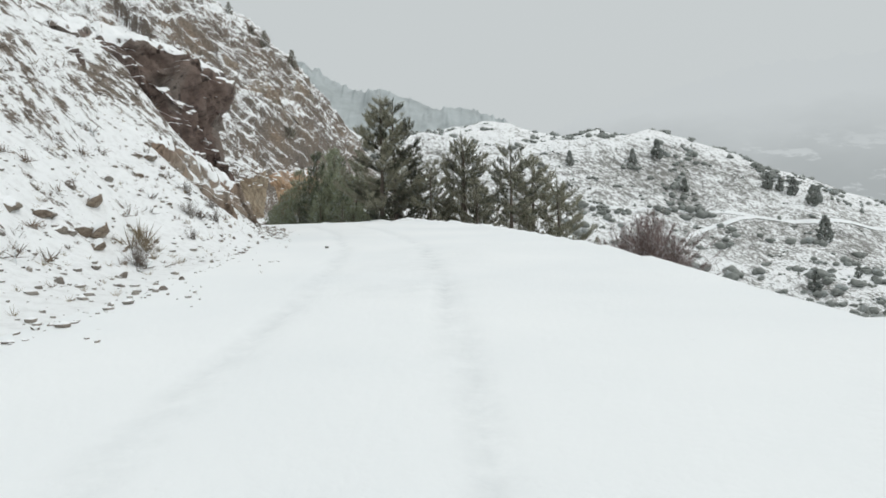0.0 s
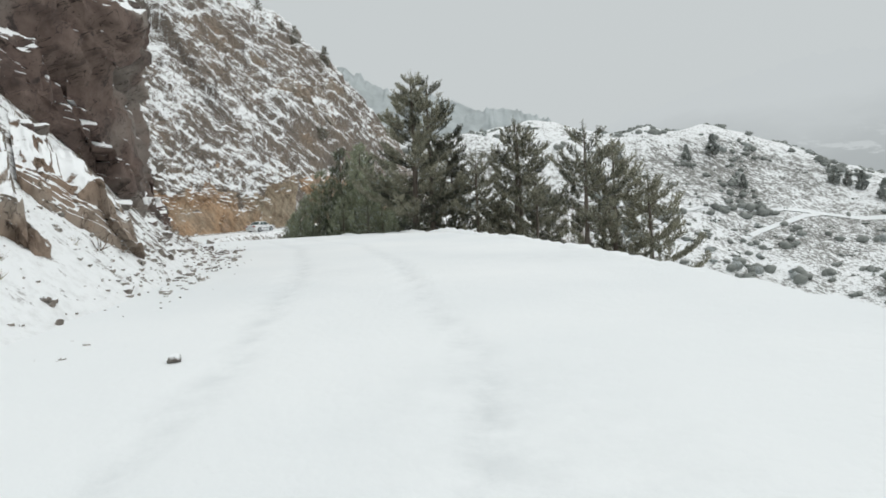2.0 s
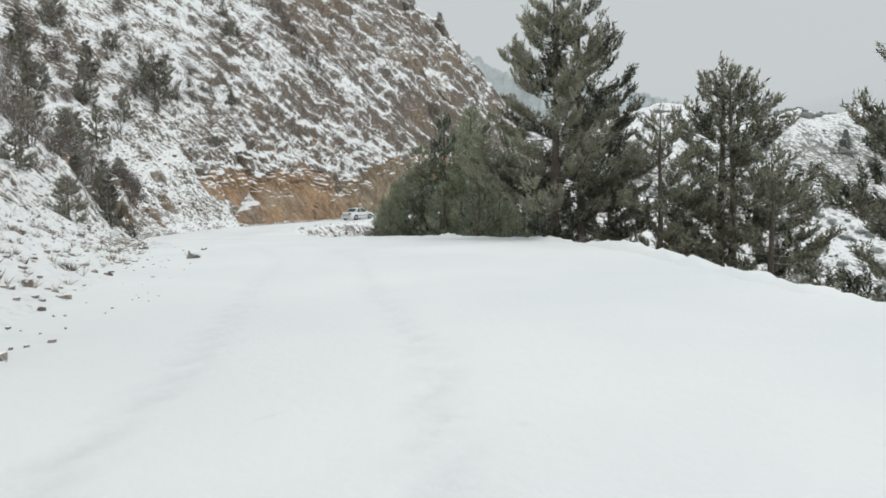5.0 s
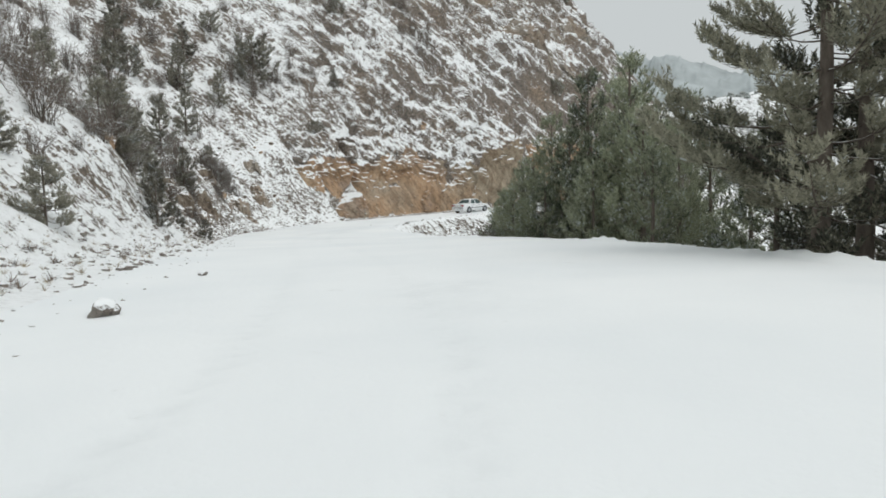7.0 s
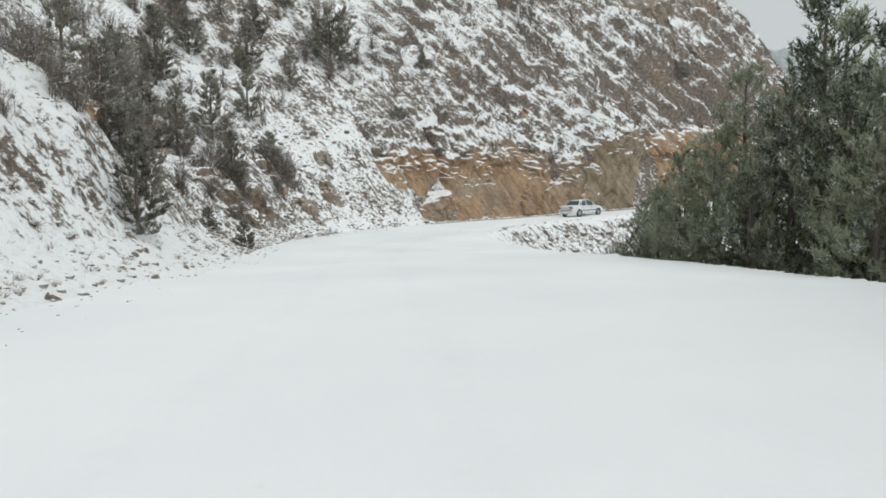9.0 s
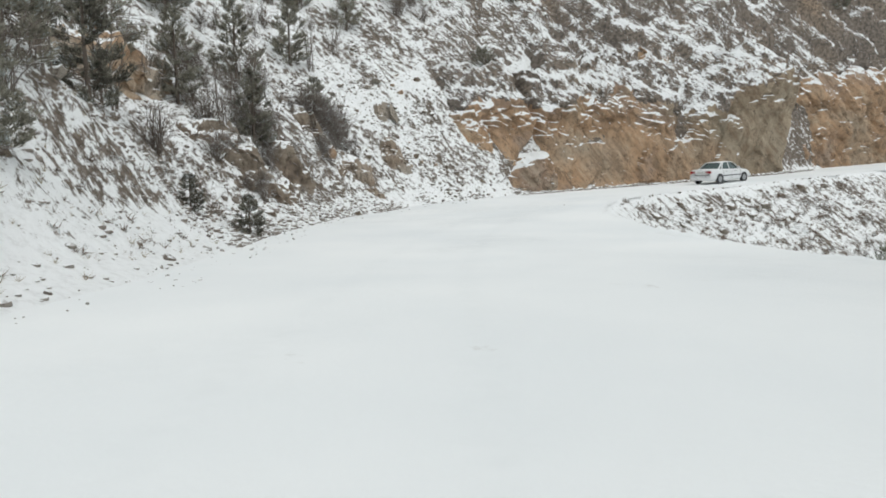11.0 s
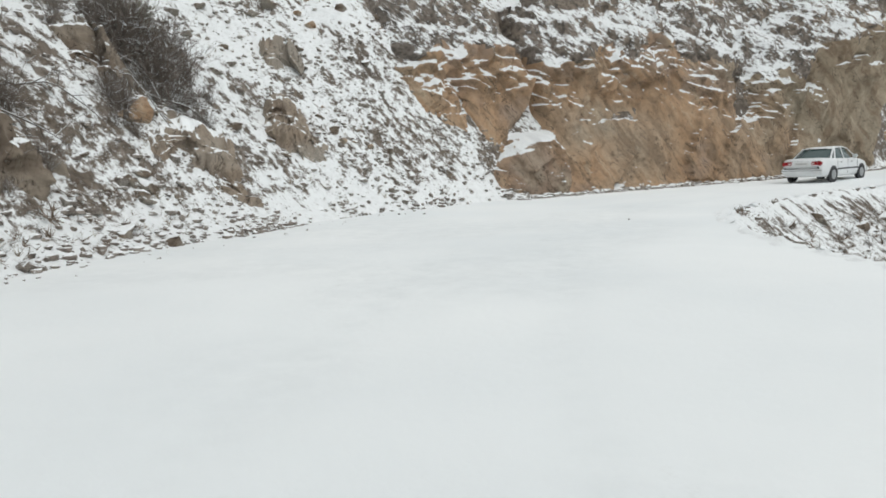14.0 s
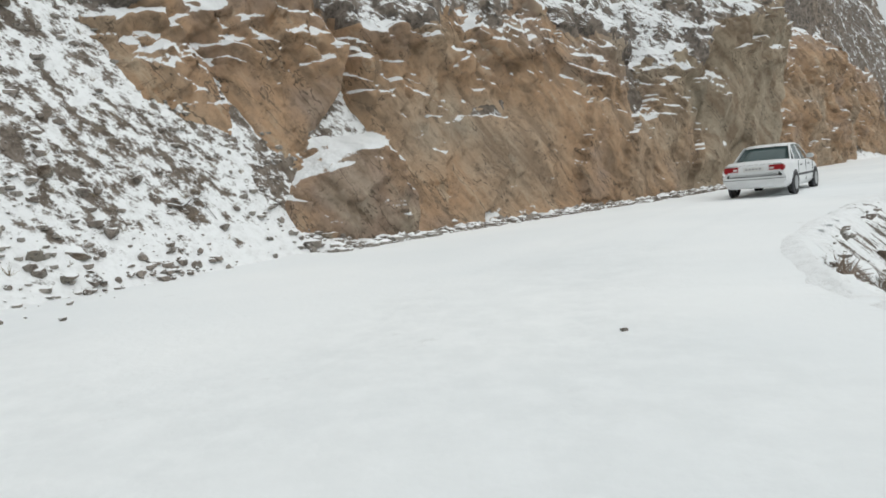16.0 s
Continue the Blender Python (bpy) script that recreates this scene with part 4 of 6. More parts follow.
# ---- far hills with mist painted into their colour ----
def far_ridge(name, pts, deep, ragged, seed, mat, label):
    """A long ridge: crest through the points, falling towards the valley in front and behind."""
    pts = np.array(pts, float)
    u = np.linspace(0, 1, 420)
    run = np.linspace(0, 1, len(pts))
    c = np.array([np.interp(u, run, pts[:, k]) for k in range(3)])
    v = np.linspace(-1, 1, 60)
    U, V = np.meshgrid(u, v, indexing="ij")
    X, Y = c[0][:, None] + 0 * V, c[1][:, None] + V * deep
    Z = c[2][:, None] - (np.abs(V) ** 1.3) * (c[2][:, None] + 60) + ragged * fbm(X / (5 * ragged), Y / (5 * ragged), 4, seed, 0.5)
    Z = Z + 1.5 * ragged * np.maximum(0, vnoise(X / 4.5, Y / 9, seed + 7) + 0.5 * vnoise(X / 30, Y / 30, seed + 8)) * np.exp(-(V / 0.25) ** 2)
    ob = new(name, mesh_of(name, np.stack([X, Y, Z], -1).reshape(-1, 3), grid_faces(420, 60), mat))
    return tagged(ob, label, "hills", kind="structure")


far_ridge("backdrop_ridge", [(-420, 820, 250), (-250, 810, 205), (-168, 800, 184), (-120, 800, 160), (-92, 800, 150), (-60, 800, 148), (-16, 800, 132), (40, 800, 124), (80, 800, 106), (130, 810, 82), (220, 830, 55)], 260, 5, 201, M_PAINTED_MIST_A, "wooded ridge with grey mist painted into its pale colour")
far_ridge("backdrop_mountain", [(150, 1700, 120), (350, 1680, 230), (600, 1650, 300), (800, 1600, 340), (1050, 1550, 350), (1300, 1500, 360), (1700, 1400, 380)], 700, 9, 211, M_PAINTED_MIST_B, "far glowing mountain backdrop with mist painted into its colour")

def track(name, pts, wide, label):
    """A snowy track laid over the far slopes."""
    pts = np.array(pts, float)
    run = np.r_[0, np.cumsum(np.hypot(*np.diff(pts, axis=0).T))]
    u = np.arange(0, run[-1], 2.0)
    q = np.array([np.interp(u, run, pts[:, 0]), np.interp(u, run, pts[:, 1])])
    t = np.gradient(q, axis=1)
    t /= np.hypot(*t)
    w = np.linspace(-0.5, 0.5, 4) * wide
    X, Y = q[0][:, None] - t[1][:, None] * w, q[1][:, None] + t[0][:, None] * w
    Z = surf(X, Y) + 0.45
    return tagged(new(name, mesh_of(name, np.stack([X, Y, Z], -1).reshape(-1, 3), grid_faces(len(u), 4), M_ROAD)), label, "road", kind="structure")


track("far_track_1", [(66, 365), (99, 364.7), (141, 375), (178, 378), (215, 374.5), (264, 391), (340, 402)], 3.2, "snow-covered farm track across the opposite slope")
track("far_track_2", [(126, 346), (151, 361), (178, 377)], 3.0, "snow-covered farm track across the opposite slope")


# ---- plants ----
def tubes(paths, sides=5):
    """Tapered tubes along many paths; a path is (points, radii). Returns verts and faces."""
    V, Q, base = [], [], 0
    ang = np.arange(sides) * 2 * np.pi / sides
    for pts, rad in paths:
        pts, rad = np.asarray(pts, float), np.asarray(rad, float)
        t = np.gradient(pts, axis=0)
        t /= np.linalg.norm(t, axis=1)[:, None] + 1e-9
        ref = np.where(np.abs(t[:, 2:3]) > 0.9, np.array([[1.0, 0, 0]]), np.array([[0, 0, 1.0]]))
        a = np.cross(t, ref)
        a /= np.linalg.norm(a, axis=1)[:, None] + 1e-9
        b = np.cross(t, a)
        ring = pts[:, None] + rad[:, None, None] * (np.cos(ang)[None, :, None] * a[:, None] + np.sin(ang)[None, :, None] * b[:, None])
        V.append(ring.reshape(-1, 3))
        for i in range(len(pts) - 1):
            for k in range(sides):
                k2 = (k + 1) % sides
                Q.append((base + i * sides + k, base + i * sides + k2, base + (i + 1) * sides + k2, base + (i + 1) * sides + k))
        base += len(pts) * sides
    return np.concatenate(V), np.array(Q)


def tufts(places, ways, sizes, rng, needles=9, width=0.085, opening=0.72):
    """Brushes of narrow blades at the places, opening along the ways."""
    P, W, S = np.asarray(places), np.asarray(ways), np.asarray(sizes)
    n = len(P)
    W = W / (np.linalg.norm(W, axis=1)[:, None] + 1e-9)
    r = rng.normal(size=(n, needles, 3))
    r /= np.linalg.norm(r, axis=2)[:, :, None]
    d = W[:, None] * (1.15 - opening) + r * opening + np.array([0, 0, 0.12])
    d /= np.linalg.norm(d, axis=2)[:, :, None]
    ln = S[:, None, None] * rng.uniform(0.65, 1.15, (n, needles, 1))
    side = np.cross(d, rng.normal(size=(n, needles, 3)))
    side /= np.linalg.norm(side, axis=2)[:, :, None] + 1e-9
    a, tip, w = P[:, None] + d * ln * 0.05, P[:, None] + d * ln, ln * width
    V = np.stack([a + side * w, tip, a - side * w], 2).reshape(-1, 3)
    return V, np.arange(len(V)).reshape(-1, 3)


def shoots(places, ways, lengths, rng, needles=11, needle=0.13, width=0.016):
    """Pine shoots: needles set along an axis, swept forwards like a bottle brush."""
    P, W, S = np.asarray(places), np.asarray(ways), np.asarray(lengths)
    n = len(P)
    W = W / (np.linalg.norm(W, axis=1)[:, None] + 1e-9)
    at = (np.arange(needles) + rng.uniform(0, 1, (n, needles))) / needles
    r = rng.normal(size=(n, needles, 3))
    r -= (r * W[:, None]).sum(2, keepdims=True) * W[:, None]
    r /= np.linalg.norm(r, axis=2)[:, :, None] + 1e-9
    d = W[:, None] * (0.55 + 0.6 * at[..., None]) + r * 0.8
    d /= np.linalg.norm(d, axis=2)[:, :, None]
    base = P[:, None] + W[:, None] * (at * S[:, None])[..., None]
    ln = needle * rng.uniform(0.7, 1.2, (n, needles, 1)) * (0.7 + 1.2 * S[:, None, None])
    side = np.cross(d, rng.normal(size=(n, needles, 3)))
    side /= np.linalg.norm(side, axis=2)[:, :, None] + 1e-9
    V = np.stack([base + side * width, base + d * ln, base - side * width], 2).reshape(-1, 3)
    return V, np.arange(len(V)).reshape(-1, 3)


def build_pine(seed, tall, bare, wide, whorl=0.55, rise=0.15, density=1.0, top=0.7, shoot=0.24, spread=1.0, needle=M_NEEDLE, blade=0.016, ragged=0.35):
    """Trunk, limbs and crown of a pine: limbs in whorls, fans of side branches, upturned brush-like shoots.
    bare: height of the lowest limbs; wide: longest limb; rise: how steeply the lower limbs climb."""
    rng = np.random.default_rng(seed)
    zs = np.linspace(0, tall, 14)
    bend = np.cumsum(rng.normal(0, 0.016 * tall / 10, (14, 2)), 0)
    tr = np.c_[bend, zs]
    trunk = [(tr, 0.019 * tall * (1 - zs / tall) ** 0.8 + 0.012)]
    limbs, P, W, S = [], [], [], []
    z, q = bare, np.linspace(0, 1, 7)
    while z < tall * 0.97:
        u = (z - bare) / (tall - bare)
        shape = (1 - u) ** top * (0.62 + 0.38 * min(1, u * 4 + 0.2))
        for az in rng.uniform(0, 6.28) + np.arange(int(rng.integers(4, 6))) * 1.2566 + rng.normal(0, 0.25, 1):
            ln = wide * shape * rng.uniform(1 - ragged * 1.3, 1 + 0.5 * ragged) + 0.15
            zz = z + rng.uniform(-0.45, 0.45) * whorl
            o = np.array([np.interp(zz, zs, tr[:, 0]), np.interp(zz, zs, tr[:, 1]), zz])
            h = np.array([np.cos(az), np.sin(az), 0])
            side = np.array([-h[1], h[0], 0])
            climb = rise + 0.42 * u ** 1.5 + rng.normal(0, 0.09)
            line = ln * (climb * q - 0.14 * np.sin(q * np.pi) * (1 - u) + 0.22 * q ** 3)
            pts = o + np.outer(q * ln, h) + np.outer(line, (0, 0, 1)) + np.outer(q ** 2 * ln * rng.normal(0, 0.12), side)
            limbs.append((pts, (0.010 + 0.009 * ln) * (1 - 0.85 * q)))
            for j in range(max(3, int(ln * 4.6 * density))):
                f = rng.uniform(0.38 if u < 0.7 else 0.15, 1.0)
                b = np.array([np.interp(f, q, pts[:, c]) for c in range(3)])
                way = h * rng.uniform(0.5, 1.0) + side * rng.choice((-1, 1)) * rng.uniform(0.3, 1.0) + np.array([0, 0, rng.uniform(-0.05, 0.2) + 0.5 * u])
                way /= np.linalg.norm(way)
                tl = spread * np.clip((0.22 + 0.26 * ln * (1.2 - f)) * rng.uniform(0.7, 1.15), 0.15, 0.9)
                if j % 3 == 0:
                    limbs.append((np.array([b, b + way * tl * 0.6, b + way * tl + np.array([0, 0, 0.15 * tl])]), np.array([0.008, 0.006, 0.003])))
                n = max(2, int(tl / (0.42 * shoot)))
                for k in (np.arange(n) + rng.uniform(0.2, 0.9, n)) / n:
                    P.append(b + way * tl * k + np.array([0, 0, 0.15 * tl * k * k]))
                    W.append(way * 0.5 + rng.normal(0, 0.22, 3) + np.array([0, 0, 0.55 + 0.4 * k]))
                    S.append(shoot * rng.uniform(0.75, 1.25))
            for k in range(3):
                P.append(pts[-1] - h * 0.1 * k); W.append(h * 0.4 + rng.normal(0, 0.2, 3) + np.array([0, 0, 1.0])); S.append(shoot * 1.4)
        z += whorl * rng.uniform(0.8, 1.2) * (1.0 if u < 0.6 else 0.75)
    for k in range(4):
        P.append(tr[-1] - np.array([0, 0, 0.5 * shoot * k])); W.append(rng.normal(0, 0.12, 3) + np.array([0, 0, 1.0])); S.append(shoot * 1.6)
    tv, tf = tubes(trunk, 9)
    lv_, lf = tubes(limbs, 3)
    cv, cf = shoots(P, W, S, rng, width=blade)
    return (mesh_of("trunk", tv, tf, M_BARK), mesh_of("limb", lv_, lf, M_BARK), mesh_of("crown", cv, cf, needle, False))


def plant_tree(name, meshes, x, y, turn, size, label, category, group="", sink=0.1):
    ob = tagged(new(name), label, category, group)
    ob.matrix_basis = Matrix.Translation((x, y, ground_at(x, y) - sink)) @ pose(0, 0, 0, 0, 0, turn) @ Matrix.Diagonal((size, size, size, 1))
    for me in meshes:
        piece = part(me.name.split(".")[0], me, None, ob)
        if not me.name.startswith("trunk"):
            tagged(piece, kind="stuff")
    return ob


tall_a = build_pine(11, 11.0, 2.2, 4.0, 0.80, 0.0, 2.5, 0.80, 0.27, 1.15, blade=0.021, ragged=0.42)
tall_b = build_pine(12, 9.5, 1.8, 3.3, 0.76, 0.04, 2.0, 0.80, 0.27, 1.15, blade=0.021, ragged=0.42)
tall_c = build_pine(13, 9.0, 1.4, 2.7, 0.72, 0.10, 2.0, 0.72, 0.26, 1.1, blade=0.020, ragged=0.42)
young_a = build_pine(14, 6.0, 0.15, 2.2, 0.48, 0.28, 1.4, 0.95, 0.24, 1.0, M_YOUNG, 0.019, 0.35)
young_b = build_pine(15, 8.0, 0.2, 2.4, 0.56, 0.30, 1.4, 0.95, 0.25, 1.0, M_YOUNG, 0.020, 0.35)
small_a = build_pine(16, 2.2, 0.12, 0.90, 0.24, 0.02, 2.6, 0.95, 0.13, 0.7, M_CONIFER, 0.013, 0.25)
small_b = build_pine(17, 3.4, 0.25, 1.05, 0.34, 0.0, 2.3, 0.85, 0.15, 0.75, M_CONIFER, 0.015, 0.3)
round_bush = build_pine(18, 2.4, 0.05, 1.45, 0.30, 0.35, 2.2, 0.42, 0.17, 0.9, M_CONIFER, 0.016, 0.3)
far_fir = build_pine(19, 3.4, 0.04, 1.15, 0.22, 0.0, 2.0, 0.95, 0.2, 0.8, M_FARFIR, 0.05, 0.25)
HEIGHTS = {id(far_fir): 3.4, id(tall_a): 11.0, id(tall_b): 9.5, id(tall_c): 9.0, id(young_a): 6.0, id(young_b): 8.0, id(small_a): 2.2, id(small_b): 3.4, id(round_bush): 2.4}


def plant(kind, me, x, y, turn, top, label, group):
    """Plants a tree whose tip reaches the level top."""
    k = (top - ground_at(x, y) + 0.1) / HEIGHTS[id(me)]
    return plant_tree(kind, me, x, y, turn, k, label, "tree", group)


TALL = "tall dark green pine with open crown below the road edge"
for me, x, y, a, top in [(tall_a, -4.8, 52.1, 10, 10.5), (tall_b, -3.8, 53.2, 80, 10.2), (tall_c, 1.5, 54.4, 30, 7.5), (tall_b, 4.65, 44.7, 200, 5.7), (tall_b, -0.9, 51.5, 150, 5.4), (tall_c, 1.9, 53.0, 140, 6.6),
                         (tall_b, 6.3, 46.2, 250, 5.0), (tall_c, 8.0, 45.4, 100, 3.2), (tall_b, 2.6, 50.5, 310, 3.8), (tall_a, -2.6, 56.5, 210, 6.2)]:
    plant("pine_tree", me, x, y, a, top, TALL, "pines below the road")
for me, x, y, a, top in [(young_b, -12.5, 65.8, 0, 7.5), (young_b, -14.6, 67.6, 70, 6.0), (young_b, -10.3, 63.4, 130, 7.6), (young_b, -8.3, 60.5, 210, 4.4), (young_a, -16.8, 69.6, 20, 3.8), (young_b, -12.0, 70.5, 100, 7.8),
                         (young_b, -8.6, 66.5, 160, 6.4), (young_b, -6.0, 60.8, 300, 3.4), (young_a, -18.6, 71.4, 50, 2.2), (young_a, -11.4, 61.0, 110, 3.4), (young_a, -14.0, 63.8, 250, 3.2), (young_a, -16.3, 66.4, 190, 2.8),
                         (young_a, -8.9, 58.0, 330, 3.6), (young_a, -5.4, 57.0, 15, 4.2),
                         (young_b, -10.6, 67.8, 40, 7.0), (young_a, -13.2, 65.0, 85, 5.0), (young_a, -15.4, 67.0, 140, 4.2), (young_a, -9.6, 61.6, 200, 5.2), (young_b, -7.4, 63.6, 260, 4.2), (young_a, -11.9, 63.4, 310, 4.6), (young_a, -17.6, 69.0, 5, 2.6)]:
    plant("young_pine", me, x, y, a, top, "dense bushy young green pine beside the snowy road edge", "pines below the road")


# ---- bare shrubs, saplings and hillside bushes ----
def build_shrub(seed, tall, wide, stems, mat, twig=13, fine=1.0, reach=1.0, low=0.55, joined=False, thick=1.0):
    """Bare stems as thin tubes, with fine twigs as slivers."""
    rng = np.random.default_rng(seed)
    paths, twigs = [], []
    for k in range(stems):
        az, out = rng.uniform(0, 2 * np.pi), abs(rng.normal(0, 0.55)) * wide
        h = tall * rng.uniform(low, 1.0) * (1 - 0.25 * min(1, out / wide))
        q = np.linspace(0, 1, 4)
        base = rng.normal(0, 0.12 * wide, 2)
        pts = np.c_[base[0] + np.cos(az) * out * q ** 1.3 + rng.normal(0, 0.05, 4), base[1] + np.sin(az) * out * q ** 1.3 + rng.normal(0, 0.05, 4), h * q - 0.1]
        paths.append((pts, thick * 0.011 * (1 - 0.8 * q) * tall / 1.6 + 0.0025))
        for j in range(twig):
            f = rng.uniform(0.25 if reach == 1.0 else 0.5, 1)
            b = np.array([np.interp(f, q, pts[:, c]) for c in range(3)])
            way = np.array([np.cos(az), np.sin(az), 0]) * 0.5 + rng.normal(0, 0.6, 3) + np.array([0, 0, 0.6])
            way *= rng.uniform(0.12, 0.34) * reach * tall / np.linalg.norm(way)
            s_ = np.cross(way, rng.normal(size=3))
            s_ *= 0.0065 * fine * max(0.8, tall / 1.8) / np.linalg.norm(s_)
            twigs.append((b - s_, b + s_, b + way))
    v, f = tubes(paths, 3)
    f = np.concatenate([f[:, [0, 1, 2]], f[:, [0, 2, 3]]])
    t = np.array(twigs).reshape(-1, 3)
    if joined:
        return mesh_of("shrub", np.concatenate([v, t]), np.concatenate([f, len(v) + np.arange(len(t)).reshape(-1, 3)]), mat)
    return mesh_of("shrub", v, f, mat), mesh_of("twig", t, np.arange(len(t)).reshape(-1, 3), mat)


bare = [build_shrub(300 + k, t, w, n, M_TWIG) for k, (t, w, n) in enumerate([(1.6, 1.0, 34), (2.2, 1.3, 40), (1.1, 0.9, 30), (2.8, 1.2, 44)])]
red = [build_shrub(320 + k, t, w, n, M_RED, 80, 0.5, 0.5, 0.55, thick=0.9) for k, (t, w, n) in enumerate([(4.0, 2.3, 80), (3.2, 1.9, 60)])]


def set_plant(name, me, x, y, turn, size, label, category, group):
    ob = tagged(new(name, me[0]), label, category, group)
    tagged(part("twig", me[1], None, ob), kind="stuff")
    ob.matrix_basis = Matrix.Translation((x, y, ground_at(x, y) - 0.05)) @ pose(0, 0, 0, 0, 0, turn) @ Matrix.Diagonal((size, size, size * 0.95, 1))
    return ob


rng = np.random.default_rng(7)
SHRUB = "bare grey-brown shrub with snow on its twigs"
for s0, s1, d0, d1, n, lo, hi in [(88, 100, 4.2, 11, 24, 0.7, 1.2), (98, 108, 3.4, 11, 12, 0.4, 0.8), (110.6, 116.4, 3.0, 8.5, 40, 0.4, 0.85), (111, 116.6, 1.6, 4.0, 24, 0.3, 0.6), (119.6, 121.8, 2.9, 5.2, 10, 0.6, 0.85), (120.6, 122.2, 2.5, 5.0, 14, 0.55, 0.85), (118.4, 121.8, 2.3, 5.2, 24, 0.35, 0.65), (116, 118.6, 5.5, 9.5, 8, 0.35, 0.7), (60, 72, 3, 8, 12, 0.5, 1.0), (41, 50, 0.8, 2.2, 4, 0.2, 0.32)]:
    for _ in range(n):
        x, y = foot_point(rng.uniform(s0, s1), rng.uniform(d0, d1))
        k = int(rng.integers(0, 4))
        set_plant("shrub", bare[k], float(x), float(y), rng.uniform(0, 360), rng.uniform(lo, hi), SHRUB, "shrub", "hillside shrubs")
for x, y, k in [(-6.1, 15.8, 0.36), (-5.8, 16.7, 0.30), (-5.6, 14.6, 0.24), (-6.6, 17.0, 0.3)]:
    set_plant("shrub", bare[0], x, y, 70 * x, k, "small leafless frosted shrub at the foot of the bank", "shrub", "hillside shrubs")
for x, y, k, z in [(5.3, 16.9, 0, 1.5), (5.85, 16.7, 1, 0.8), (4.85, 17.4, 1, 1.15), (5.7, 17.5, 1, 1.2)]:
    set_plant("shrub", red[k], x, y, 40 * x, (z - ground_at(x, y)) / (4.0, 3.2)[k], "leafless reddish-brown shrub at the snowy road edge", "shrub", "red shrubs")
for _ in range(16):
    s_ = rng.uniform(0, 1)
    x, y = np.array([-20.5, 72.5]) + s_ * np.array([9.5, -12.0]) + rng.normal(0, 0.5, 2)
    set_plant("shrub", bare[int(rng.integers(0, 3))], x, y, rng.uniform(0, 360), rng.uniform(0.7, 1.0), SHRUB, "shrub", "verge shrubs")


light = [build_shrub(340 + k, t, w, n, M_TWIG, 9, 1.3, joined=True) for k, (t, w, n) in enumerate([(1.6, 1.0, 24), (2.2, 1.3, 28), (1.1, 0.9, 22), (2.8, 1.2, 30)])]


def thicket(name, spots, label):
    """Shrubs too many and too far to count, joined into one."""
    V, F_, base = [], [], 0
    for x, y, k, size, turn in spots:
        me = light[k]
        co = np.empty(len(me.vertices) * 3, np.float32)
        me.vertices.foreach_get("co", co)
        ix = np.empty(len(me.loops), np.int32)
        me.loops.foreach_get("vertex_index", ix)
        co = co.reshape(-1, 3) * size
        c, s_ = math.cos(turn), math.sin(turn)
        V.append(np.stack([co[:, 0] * c - co[:, 1] * s_ + x, co[:, 0] * s_ + co[:, 1] * c + y, co[:, 2] + ground_at(x, y) - 0.05], 1))
        F_.append(ix.reshape(-1, 3) + base)
        base += len(co)
    tagged(new(name, mesh_of(name, np.concatenate(V), np.concatenate(F_), M_TWIG)), label, "shrubs", kind="stuff")


spots = []
for s0, s1, d0, d1, n, lo, hi in [(84, 101, 7, 22, 125, 0.6, 1.15), (92, 120, 9, 26, 100, 0.7, 1.4), (117, 134, 9, 28, 95, 0.5, 1.15), (134, 170, 7, 28, 80, 0.5, 1.1)]:
    for _ in range(n):
        x, y = foot_point(rng.uniform(s0, s1), rng.uniform(d0, d1))
        spots.append((float(x), float(y), int(rng.integers(0, 4)), rng.uniform(lo, hi), rng.uniform(0, 6.3)))
thicket("hillside_scrub", spots, "bare grey-brown scrub scattered over the steep snowy hillside")
spots = []
for _ in range(26):
    x, y = np.array([-31.5, 91]) + rng.uniform(0, 1) * np.array([6, 14]) + rng.uniform(0.8, 5) * np.array([0.9, -0.4])
    spots.append((x, y, 2, rng.uniform(0.25, 0.5), rng.uniform(0, 6.3)))
thicket("verge_scrub", spots, "low bare scrub on the snowy outer verge")

for _ in range(46):
    x, y = rng.uniform(-7, 9), rng.uniform(44.5, 58)
    if along(np.array([x]), np.array([y]), EDGE)[1][0] < -1.2:
        set_plant("shrub", bare[int(rng.integers(0, 4))], x, y, rng.uniform(0, 360), rng.uniform(0.4, 0.75), "leafless brown undergrowth shrub beneath the pines", "shrub", "undergrowth")

